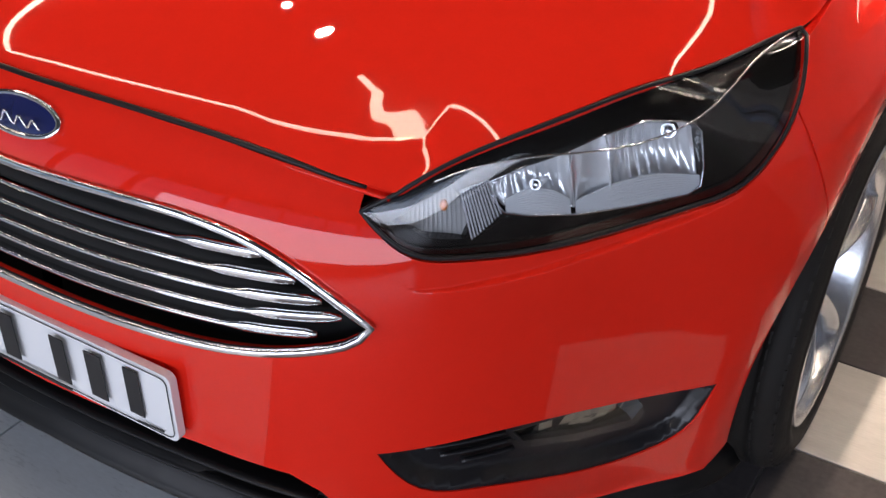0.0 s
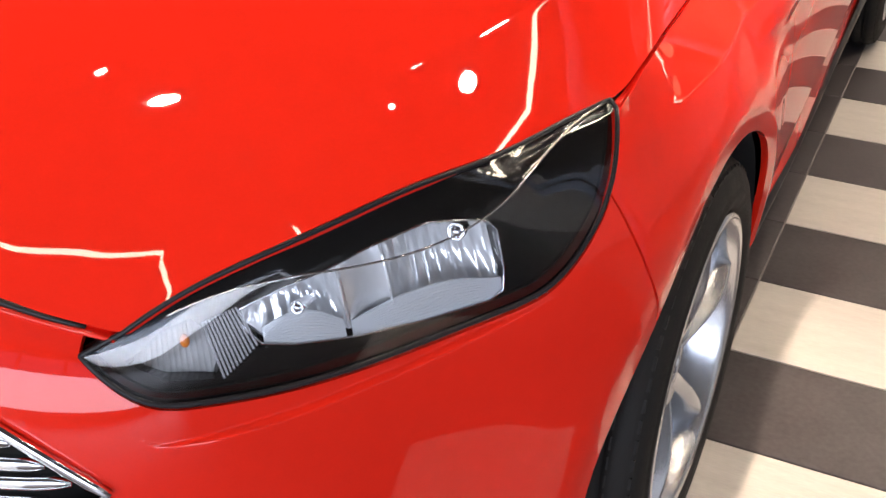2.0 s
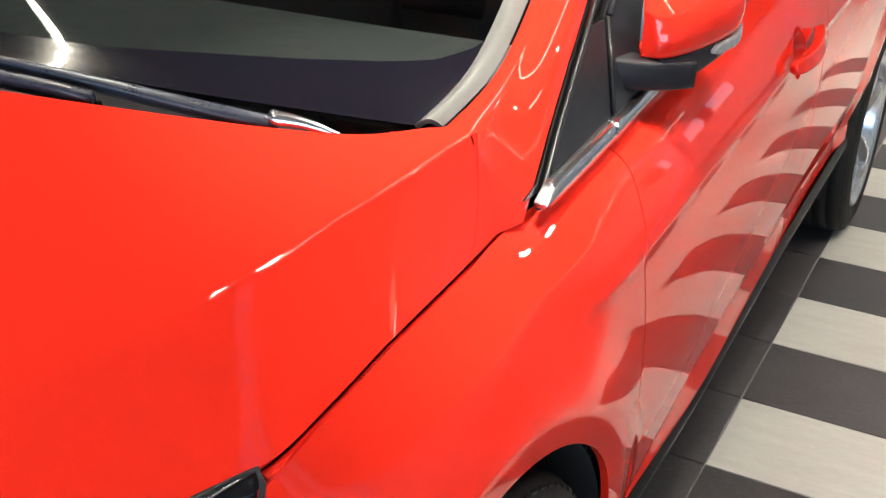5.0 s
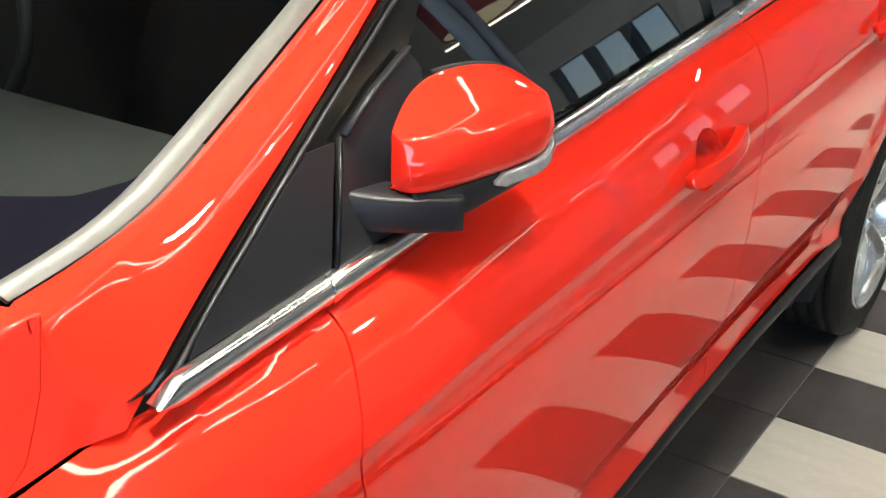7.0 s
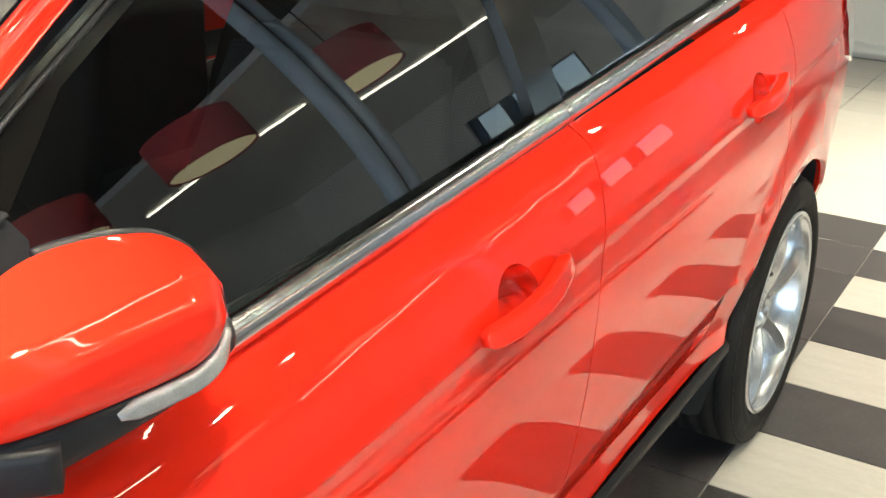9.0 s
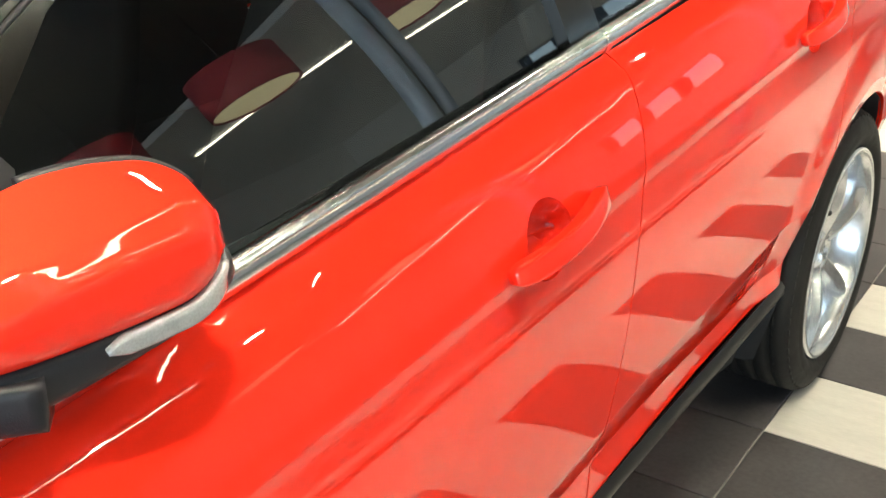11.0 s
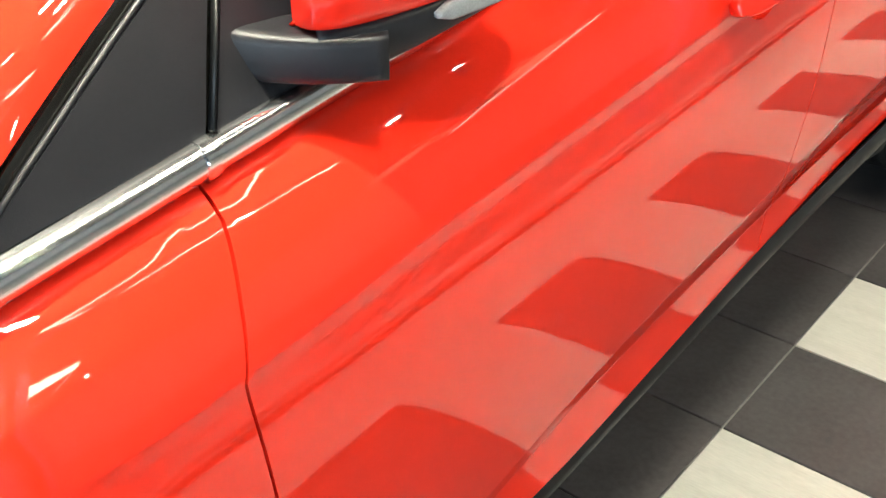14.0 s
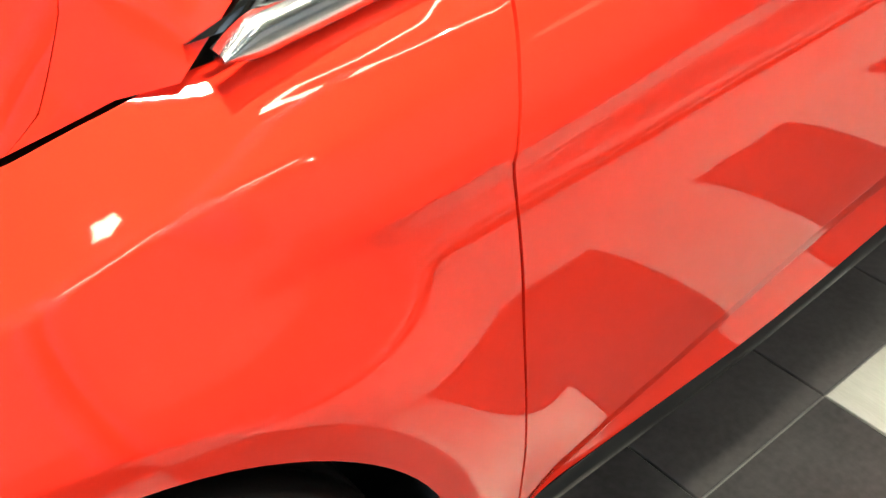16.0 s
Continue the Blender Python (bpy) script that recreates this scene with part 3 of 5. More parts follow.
quarter_line = yz([(3.34, float(belt(3.34))), (3.335, .93), (3.318, .80), (3.275, .66)]) + [tuple(p) for p in arc(AX_R, .372, 138, -18, 44, 1.07)] + yz([(3.93, .215), (4.05, .22), (4.08, .60), (4.04, .92), (3.95, 1.02), (3.75, 1.09)])
panels = {}
HANDLES = (("front_door", 2.040, .858), ("rear_door", 2.995, .925))
_ys = np.arange(.95, 4.0, .008)
CREASES = [np.stack([s_y(_ys), zc(_ys) + d], -1) for d in (0, -.0025, .0025, .006, -.006, .012, -.0115, -.0145, -.018, -.026, -.036, -.048)]
CREASES += [np.stack([s_y(_ys[_ys > 1.25]), swage_z(_ys[_ys > 1.25]) + d], -1) for d in (.008, .003, 0, -.003, -.008, -.016)]
CREASES += [np.stack([s_y(_ys[_ys > 1.25]), swage_z(_ys[_ys > 1.25]) - swage_w(_ys[_ys > 1.25]) + d], -1) for d in (.0025, 0, -.0025, -.008)]
_yf = np.arange(.64, 1.32, .008)
CREASES += [np.stack([s_y(_yf), fold_z(_yf) + d], -1) for d in (0, -.003, .003, -.007, .007)]
_an = np.radians(np.arange(-20, 200, 1.2))
CREASES += [np.stack([s_y(cy + (LIP + d) * np.cos(_an)), FZ + (LIP + d) * np.sin(_an)], -1) for cy in (AX_F, AX_R) for d in (0, -.004, .004)]
for side in (1, -1):
    for name, line, tag in (("front_wing", wing_line, "red front wing"), ("front_door", front_door_line, "red front door"), ("rear_door", rear_door_line, "red rear door"), ("rear_quarter", quarter_line, "red rear quarter panel")):
        cups = [[(float(s_y(y + .106 + .050 * math.cos(a))), z + .006 + .047 * math.sin(a)) for a in np.linspace(0, 2 * math.pi, 40, endpoint=False)] for n, y, z in HANDLES if n == name]
        q = panel(line, cups, shell, gap=.0016, grid=.014, rim=.012, creases=CREASES)
        q = q if side > 0 else flip(*q)
        panels[name, side] = raw(name, q[0], q[1], RED, car, tag, normals=q[2])

# tail: bumper, hatch and lamps
tail_s = float(s_y(4.05))
end_s = float(_s[-2])
half = panel([(tail_s, .22), (end_s, .22), (end_s, .62), (tail_s + .02, .60)], (), shell, seam=end_s, outward=(0, 1, 0))
whole = join(half, flip(*half))
raw("rear_bumper", whole[0], whole[1], RED, car, normals=whole[2])
half = panel([(tail_s + .02, .61), (end_s, .63), (end_s, 1.0), (tail_s + .12, .99), (tail_s, .92)], (), shell, seam=end_s, outward=(0, 1, 0))
whole = join(half, flip(*half))
raw("tailgate", whole[0], whole[1], RED, car, normals=whole[2])
for side in (1, -1):
    q = panel(yz([(3.82, 1.005), (3.92, .88), (4.06, .84), (4.07, .90), (4.03, .95), (3.94, 1.035), (3.86, 1.045)]), (), lambda s, z: shell(s, z) + np.stack([.006 + 0 * s, .004 + 0 * s, 0 * s], -1), gap=0, rim=.03)
    q = q if side > 0 else flip(*q)
    raw("tail_lamp", q[0], q[1], RED_LAMP, car, "dark red tail lamp", normals=q[2])

# sills, floor pan, arch liners and dark inner body
for side in (1, -1):
    ys = np.linspace(1.20, 3.16, 40)
    p = np.stack([np.stack([side * (np.full(40, .875) - d + .006 * np.sin((ys - 1.2) * 1.6)), ys, z * sill_z(ys) + (1 - z) * .19], -1) for d, z in ((.014, 1.01), (.005, .96), (.005, .88), (.018, .76), (.06, .5), (.14, .1))], 1)
    v, f, n = sheet(p, .01, (side, 0, -.2))
    raw("side_sill", v, f, CHIN, car, "black plastic sill", normals=n)
    for cy in (AX_F, AX_R):
        a = np.linspace(math.radians(-20), math.radians(200), 40)
        lip = np.minimum(shell(s_y(cy + .374 * np.cos(a)), np.maximum(FZ + .374 * np.sin(a), .2))[:, 0] - .006, .874)
        p = np.stack([np.stack([side * (lip - x), cy + r * np.cos(a), FZ + r * np.sin(a)], -1) for x, r in ((0, .374), (.02, .384), (.08, .387), (.25, .387), (.34, .36))], 1)
        raw("wheel_arch_liner", p.reshape(-1, 3), grid_faces(40, 5), LINER, car)
inner = []
for side in (1, -1):
    ss = np.linspace(.02, end_s - .05, 240)
    yy, zz = py(ss), np.linspace(.20, .80, 24)
    S, Z = np.meshgrid(ss, zz, indexing="ij")
    p = shell(S, Z)
    e = np.stack([np.gradient(p[..., 1], axis=0), -np.gradient(p[..., 0], axis=0), 0 * Z], -1)
    p = p - .045 * e / np.maximum(np.linalg.norm(e, axis=-1, keepdims=True), 1e-9)
    r = np.minimum(np.hypot(p[..., 1] - AX_F, p[..., 2] - FZ), np.hypot(p[..., 1] - AX_R, p[..., 2] - FZ))
    fl = [q for q in grid_faces(240, 24) if r.reshape(-1)[list(q)].min() > .385]
    inner.append((p.reshape(-1, 3) * (side, 1, 1), fl, None))
w = join(*inner)
raw("inner_body", w[0], w[1], DARK, car)
solid("floor_pan", box(1.0, 4.1, .06, (0, 2.15, .24)), DARK, car)
solid("bulkhead", box(1.24, .05, .62, (0, 1.20, .62)), DARK, car)

# ---------- front end ----------


def shell_path(sz, out=0.0):
    sz = np.asarray(sz, float)
    e = 1e-3
    p = shell(sz[:, 0], sz[:, 1])
    n = np.cross(shell(sz[:, 0] + e, sz[:, 1]) - shell(sz[:, 0] - e, sz[:, 1]), shell(sz[:, 0], sz[:, 1] + e) - shell(sz[:, 0], sz[:, 1] - e))
    n /= np.linalg.norm(n, axis=1, keepdims=True)
    n *= np.sign((n * (1, -1, 0)).sum(1, keepdims=True) + 1e-9)
    return p + n * out, n


xs = np.linspace(-.498, .498, 70)
p, n = shell_path(np.stack([s_x(np.abs(xs)), NOSE_Z(np.abs(xs))], -1), -.001)
p[:, 0] *= np.sign(xs)
solid("bonnet_seal", bar(p, (0, -.7, .7), .0048, .004, 8), CHIN, car, "black rubber bonnet seal")
grille = new("grille")
grille.parent = car
gl = GRILLE[1:-1]
ring = np.concatenate([gl, gl[::-1] * (-1, 1)])
def ring_3d(line, out):
    p, n = shell_path(np.abs(line) * (1, 1), out)
    sg = np.where(line[:, :1] < 0, -1, 1)
    return p * np.concatenate([sg, np.ones_like(sg), np.ones_like(sg)], 1), n * np.concatenate([sg, np.ones_like(sg), np.ones_like(sg)], 1)
p, n = ring_3d(ring, .004)
solid("surround", bar(p, n, .006, .0055, 10, True, 3.0), CHROME, grille, "chrome surround")
mouth = panel(np.r_[GRILLE, [(-.02, .546), (-.02, .712)]], (), lambda s, z: shell(np.abs(s), z) * np.stack([np.sign(s + 1e-12), 1 + 0 * s, 1 + 0 * s], -1) + np.stack([0 * s, .045 + 0 * s, 0 * s], -1), gap=0, rim=0, outward=(0, -1, 0))
v, f, n = join(mouth, flip(*mouth))
raw("backing", v, f, DARK, grille, normals=n)
for z0, x1, z1, k in ((.680, .375, .688, 0), (.652, .418, .663, 1), (.624, .448, .640, 2), (.599, .470, .620, 3), (.574, .442, .594, 4)):
    xs = np.concatenate([-np.linspace(x1, .01, 30), np.linspace(.01, x1, 30)])
    zs = z0 + (z1 - z0) * (np.abs(xs) / x1) ** 2.2
    p, n = shell_path(np.stack([s_x(np.abs(xs)), zs], -1), -.012)
    p[:, 0] *= np.sign(xs)
    fat = .0030 + .0050 * ramp(x1 - .115, x1 - .09, np.abs(xs)) * (1 - .8 * ramp(x1 - .012, x1, np.abs(xs)))
    solid("bar", bar(p, (0, 0, 1), fat, .007, 8, False, 3.0), CHROME, grille)

# lower intake and chin
intake = new("lower_intake")
intake.parent = car
low = [(0, .38), (.28, .385), (.41, .378), (.46, .345), (.50, .29), (.50, .22), (0, .22)]
q = panel(low, (), lambda s, z: shell(s, z) + np.stack([0 * s, .06 + 0 * s, 0 * s], -1), gap=0, seam=0.0, rim=0, outward=(0, -1, 0))
v, f, n = join(q, flip(*q))
raw("backing", v, f, DARK, intake, normals=n)
for z in (.345, .312):
    xs = np.linspace(-.43, .43, 50)
    p, n = shell_path(np.stack([s_x(np.abs(xs)), np.full(50, z) - .02 * (np.abs(xs) / .43) ** 3], -1), -.015)
    p[:, 0] *= np.sign(xs + 1e-9)
    solid("slat", bar(p, (0, 0, 1), .004, .02, 8), CHIN, intake)
ss = np.linspace(0, 1.17, 70)
zt = np.interp(ss, [0, .25, .30, .35, .42, .51, .67, .875, 1.06, 1.17], [.322, .312, .300, .268, .262, .272, .241, .193, .178, .172])
rows = []
for d, o, k in ((.014, -.040, 0), (.002, -.014, 1), (-.020, -.001, 1), (-.030, .008, 1), (-.035, .014, 1), (-.040, .014, 1), (-.044, .006, 1), (-.050, -.05, 1)):
    p, n = shell_path(np.stack([ss, zt + d], -1), 0)
    n = n * (1, 1, 0)
    n /= np.linalg.norm(n, axis=1, keepdims=True)
    rows.append(p + n * (o + .012 * (1 - ramp(.25, .42, ss))[:, None]))
p = np.stack(rows, 1)
v, f, n = sheet(np.concatenate([p[::-1] * (-1, 1, 1), p[1:]]), .012, (0, -1, 0))
raw("chin_spoiler", v, f, CHIN, intake, "matt black chin spoiler", normals=n)

# fog lamp pods
for side in (1, -1):
    pod = new("fog_lamp_pod")
    pod.parent = car
    lamp_line = [(.698, .393), (.80, .389), (.902, .379), (.912, .355), (.898, .333), (.80, .347), (.716, .369)]
    q = panel(FOG, [lamp_line], lambda s, z: shell(s, z) - np.stack([.014 + 0 * s, -.018 + 0 * s, 0 * s], -1) * (ramp(.0, .022, edge_distance(FOG, np.stack([s, z], -1).reshape(-1, 2)).reshape(np.shape(s)))[..., None] * 1.1 + .1), gap=0, rim=.02, grid=.008, step=.008)
    q = q if side > 0 else flip(*q)
    raw("surround", q[0], q[1], POD, pod, "black plastic fog lamp surround", normals=q[2])
    for z, a, b in ((.405, .58, .69), (.388, .60, .70), (.370, .63, .705)):
        s = np.linspace(a, b, 12)
        p, n = shell_path(np.stack([s, z + .004 - .03 * (s - a)], -1), -.017)
        solid("ridge", bar(p * (side, 1, 1), (0, 0, 1), .003, .005, 6), POD, pod)
    q = panel(lamp_line, (), lambda s, z: shell(s, z) - np.stack([.008 + 0 * s, -.010 + 0 * s, 0 * s], -1), gap=.001, rim=.004)
    q = q if side > 0 else flip(*q)
    raw("lens", q[0], q[1], LENS, pod, "clear fog lamp lens", normals=q[2]).visible_shadow = False
    def fog_pt(a, b): return shell(np.array(.700 + .212 * a), np.array(.340 - .022 * a + (b - .5) * (.088 + .030 * a))) - np.array([.024, -.030, 0])
    rng = random.Random(3)
    facets = [fog_pt(i / 10, j / 3) + np.array([.004, -.006, 0]) * rng.uniform(-.5, .5) for i in range(11) for j in range(4)]
    raw("reflector", np.array(facets) * (side, 1, 1), grid_faces(11, 4), FOG_GLASS, pod, "bright faceted reflector", smooth=False)

# number plate, its marks as plain bars
plate = new("number_plate")
plate.parent = car
def plate_pt(x, z, out=0.0): return (x, -.050 + .12 * x * x - (z - .445) * .02 - out, z)
rr, ring = .012, []
for cx, cz, a0 in ((.248, .4885, 0), (-.248, .4885, 90), (-.248, .4015, 180), (.248, .4015, 270)):
    ring += [(cx + rr * math.cos(math.radians(a0 + a)), cz + rr * math.sin(math.radians(a0 + a))) for a in range(0, 91, 18)]
v = [plate_pt(*p) for p in ring] + [plate_pt(*p, -.012) for p in ring]
m = len(ring)
solid("panel", (v, [tuple(range(m)), tuple(range(2 * m - 1, m - 1, -1))] + [(i, i + m, (i + 1) % m + m, (i + 1) % m) for i in range(m)], None), PLATE, plate, "white front number plate", smooth=False)
p = np.array([plate_pt(x * .978, .445 + (z - .445) * .9, .0012) for x, z in ring])
solid("border", bar(p, (0, 0, 1), .0009, .0006, 4, True), INK, plate, "thin black border", smooth=False)
for i, x in enumerate((-.215, -.155, -.095, -.035, .065, .13, .195)):
    a, b = plate_pt(x, .412, .001), plate_pt(x, .487, .001)
    solid("mark", bar([a, b], (1, 0, 0), .021 if i % 2 else .018, .0012, 4), INK, plate, smooth=False)
for x, w in ((0, .075), (.215, .022)):
    a, b = plate_pt(x - w, .4005, .001), plate_pt(x + w, .4005, .001)
    solid("small_mark", bar([a, b], (0, 0, 1), .003 if w > .05 else .0015, .0010, 4), INK, plate, smooth=False)

# oval badge
badge = new("badge")
badge.parent = car
a = np.linspace(0, 2 * math.pi, 48, endpoint=False)
def badge_pts(rx, rz, out):
    q = np.stack([rx * np.cos(a), .765 + rz * np.sin(a)], -1)
    p, n = ring_3d(q, out)
    return p
rim_p = badge_pts(.070, .0195, .004)
solid("rim", bar(rim_p, (0, -.6, .8), .0028, .004, 8, True), CHROME, badge, "chrome rim")
top = badge_pts(.068, .018, .004)
solid("plaque", ([tuple(p) for p in top] + [(0, top[:, 1].mean() - .006, .765)], [(i, (i + 1) % 48, 48) for i in range(48)], None), BLUE, badge, "dark blue oval plaque")
t = np.linspace(0, 1, 40)
stroke = np.stack([-.045 + .09 * t, np.interp(.770 + 0 * t, [.7, .8], [top[:, 1].mean() - .010] * 2), .765 + .009 * np.sin(t * 23) * (1 - .4 * t)], -1)
solid("script_stroke", bar(stroke, (0, 0, 1), .0016, .0014, 6), CHROME, badge)

# ---------- headlamps ----------
TOP = curve([(.502, float(FRONT_EDGE(.502))), (.548, .160), (.594, .214), (.638, .273), (.675, .342), (.702, .402), (.728, .477), (.751, .552), (float(seam_x(.634)), .634)], 60)
TOP = np.concatenate([TOP, bonnet_z(TOP[:, 0], TOP[:, 1])[:, None] - .001], -1)
LOWP, _ = shell_path(HL_LOW, .001)
top_run = np.concatenate([np.linspace(LOWP[0], TOP[0], 8)[:-1], TOP])
def rs(p, n, bias=1.0):
    s = np.r_[0, np.cumsum(np.linalg.norm(np.diff(p, axis=0), axis=1))]
    t = np.linspace(0, 1, n) ** bias * s[-1]
    return np.stack([np.interp(t, s, p[:, k]) for k in range(3)], -1)
NU = 60
LA, LB = rs(LOWP, NU), rs(top_run, NU)
INTO = np.array([-.62, .78, -.05])
VC = spline([0, .16, .31, .50, .60, .72, 1.0], [.86, .86, .763, .60, .62, .743, .95])


def lamp_pt(u, v, deep=0.0):
    """A place in the lamp: u from its inner tip to its rear tip, v from its lower to its upper edge, deep metres behind the glass."""
    u, v = np.asarray(u, float), np.asarray(v, float)
    k = np.clip(u, 0, 1) * (NU - 1)
    a = np.stack([np.interp(k, range(NU), LA[:, i]) for i in range(3)], -1)
    b = np.stack([np.interp(k, range(NU), LB[:, i]) for i in range(3)], -1)
    w = np.clip(v, 0, 1)[..., None]
    p = a * (1 - w) + b * w
    h = np.linalg.norm(b - a, axis=-1, keepdims=True)
    vc = VC(u)
    t = np.where(v < vc, v / vc, (1 - v) / (1 - vc))[..., None]
    ridge = 1 - np.sqrt((1 - t) ** 2 + .0006) + .025
    return p + np.array([.52, -.62, .58]) * h * (.07 * 4 * w * (1 - w) + .10 * ridge * np.clip((1 - vc) / .25, 0, 1)[..., None]) + INTO * deep


for side in (1, -1):
    lamp = new("headlamp")
    lamp.parent = car
    lamp["label"] = "black-bezelled headlamp with clear lens"
    M = np.array([side, 1, 1])
    U, V = np.meshgrid(np.linspace(0, 1, 90), np.linspace(0, 1, 150), indexing="ij")
    v, f, n = sheet(lamp_pt(U, V, .001), .003, (.5, -.6, .6))
    q = (v, f, n) if side > 0 else flip(v, f, n)
    raw("lens", q[0], q[1], LENS, lamp, "clear lens", normals=q[2]).visible_shadow = False
    # bezel with cut-outs
    refl = [(.238, .62), (.242, .45), (.258, .33), (.30, .262), (.39, .175), (.495, .115), (.595, .078), (.62, .11), (.630, .25), (.638, .50), (.628, .57), (.60, .615), (.534, .695), (.438, .695), (.367, .665), (.30, .66)]
    ind = [(.069, .385), (.13, .184), (.190, .146), (.200, .29), (.187, .56), (.170, .69), (.124, .676)]
    sq = lambda pts: [(u * .9, w * .16) for u, w in pts]
    q = panel(sq([(0.0, .0), (1, 0), (1, 1), (0, 1)]), [dense(sq(refl), .01, 0), dense(sq(ind), .01, 0)], lambda s, z: lamp_pt(s / .9, z / .16, .016), gap=.001, grid=.02, rim=.02)
    q = q if side > 0 else flip(*q)
    raw("bezel", q[0], q[1], BEZEL, lamp, "gloss black bezel", normals=q[2])
    edge = np.concatenate([lamp_pt(np.linspace(0, 1, 60), np.full(60, .025), .002), lamp_pt(np.linspace(1, 0, 60), np.full(60, .975), .002)])
    solid("seal", bar(edge * M, (0, 0, 1), .0028, .0028, 6, True), BLACK, lamp, "black rubber seal")
    # satin bead that stands in for the highlight along the lens crease
    k = np.linspace(.14, .975, 70)
    solid("crease_glint", bar(lamp_pt(k, VC(k), .0004) * M, (0, -.6, .8), .0013, .0013, 6), SATIN, lamp, "thin bright bead on the lens crease, added for its highlight")
    # thin bright line round the reflector opening
    ring_uv = np.array(refl)
    solid("opening_edge", bar(lamp_pt(ring_uv[:, 0], ring_uv[:, 1], .0155) * M, (0, -.6, .8), .0012, .0012, 6, True), SATIN, lamp)
    # two faceted bowls, the flank between them, and their shields
    def vlow(u): return float(np.interp(u, [.24, .26, .30, .39, .495, .60, .64], [.50, .38, .30, .215, .16, .125, .15]))
    def bowl_a(a, b): return lamp_pt(.240 + .142 * a, vlow(.240 + .142 * a) * (1 - b) + .69 * b, .021 + .040 * (math.sin(math.pi * a) * math.sin(math.pi * b)) ** .7)
    def bowl_b(a, b): return lamp_pt(.452 + .186 * a, vlow(.452 + .186 * a) * (1 - b) + (.72 - .10 * a) * b, .021 + .046 * (math.sin(math.pi * a) * math.sin(math.pi * b)) ** .7)
    def flank(a, b): return lamp_pt(.380 + .075 * a, vlow(.38 + .075 * a) * (1 - b) + .70 * b, .020 + .010 * a)
    for pt, flutes in ((bowl_a, 7), (bowl_b, 9)):
        grid = np.array([[pt(a, b) + INTO * (.0030 * abs(math.sin(math.pi * flutes * a))) for b in np.linspace(0, 1, 22)] for a in np.linspace(0, 1, 91)])
        v, f, n = sheet(grid * M, .002, (.3 * side, -.9, .3))
        raw("reflector_bowl", v, f, REFLECTOR, lamp, "fluted bright reflector bowl", normals=n)
    grid = np.array([[flank(a, b) + INTO * (.010 * math.sin(math.pi * a)) for b in np.linspace(0, 1, 8)] for a in np.linspace(0, 1, 16)])
    v, f, n = sheet(grid * M, .002, (.3 * side, -.9, .3))
    raw("reflector_flank", v, f, REFLECTOR, lamp, "bright flank between the bowls", normals=n)
    ax = np.array([.10, -.96, .24])
    e1 = np.cross(ax, (0, 0, 1))
    e1 /= np.linalg.norm(e1)
    e2 = np.cross(e1, ax)
    for cu, cv, size in ((.575, .56, .62), (.318, .48, .45)):
        c = lamp_pt(cu, cv, .022)
        prof = lathe([(-.03, .010 * size), (.004, .016 * size), (.006, .015 * size), (.003, .011 * size), (.003, .009 * size), (.007, .007 * size), (.007, .0005)], 28)
        m4 = Matrix(((ax[0] * side, e1[0] * side, e2[0] * side, c[0] * side), (ax[1], e1[1], e2[1], c[1]), (ax[2], e1[2], e2[2], c[2]), (0, 0, 0, 1)))
        solid("bulb_shield", prof, CHROME, lamp, "round bright bulb shield", move=m4)
    # ribbed tray below the bowls
    for u0, u1, lift in ((.262, .375, .02), (.385, .632, 0)):
        rows = []
        for i in range(49):
            t = i / 48
            uu = np.linspace(u0, u1, 16)
            lowest = np.interp(uu, [.25, .30, .39, .495, .60, .64], [.30, .235, .15, .09, .055, .05])
            arch = .10 * np.sin(np.pi * (uu - u0) / (u1 - u0))
            rows.append(lamp_pt(uu, lowest + t * (.11 + arch + lift), .0165 + .006 * t) + np.array([.2, -.5, .8]) * (.0011 * (i % 4 in (1, 2))))
        v, f, n = sheet(np.array(rows) * M, .002, (0, -.5, .8))
        raw("tray", v, f, TRAY, lamp, "ribbed silver tray", smooth=False)
    # ribbed fin between indicator and reflectors
    for i in range(11):
        t = i / 10
        p = np.linspace(lamp_pt(.186 + .048 * t, .64 + .02 * t, .013), lamp_pt(.202 + .050 * t, .15 + .19 * t, .013), 5)
        solid("rib", bar(p * M, (1, .7, 0), .0016, .0022, 4), SATIN, lamp, smooth=False)
    # indicator
    rows = []
    for i in range(61):
        t = i / 60
        ww = np.linspace(.10, .74, 10)
        rows.append(lamp_pt(np.full(10, .055 + .155 * t), ww, .022 + .012 * math.sin(math.pi * t)) + np.array([.3, -.8, .2]) * (.0010 * (i % 3 == 0)))
    v, f, n = sheet(np.array(rows) * M, .002, (.5 * side, -.6, .4))
    raw("indicator_reflector", v, f, GREY_LENS, lamp, "grey ribbed indicator reflector", smooth=False)
    c = lamp_pt(.158, .50, .020) * M
    bm = bmesh.new()
    bmesh.ops.create_uvsphere(bm, u_segments=16, v_segments=10, radius=.0048)
    bm.transform(Matrix.Translation(c) @ Matrix.Diagonal((1, 1, 1.5, 1)))
    part("indicator_bulb", bm, AMBER, lamp, "amber indicator bulb")
    U, V = np.meshgrid(np.linspace(0, 1, 30), np.linspace(0, 1, 8), indexing="ij")
    raw("housing", (lamp_pt(U, V, .10) * M).reshape(-1, 3), grid_faces(30, 8), DARK, lamp)

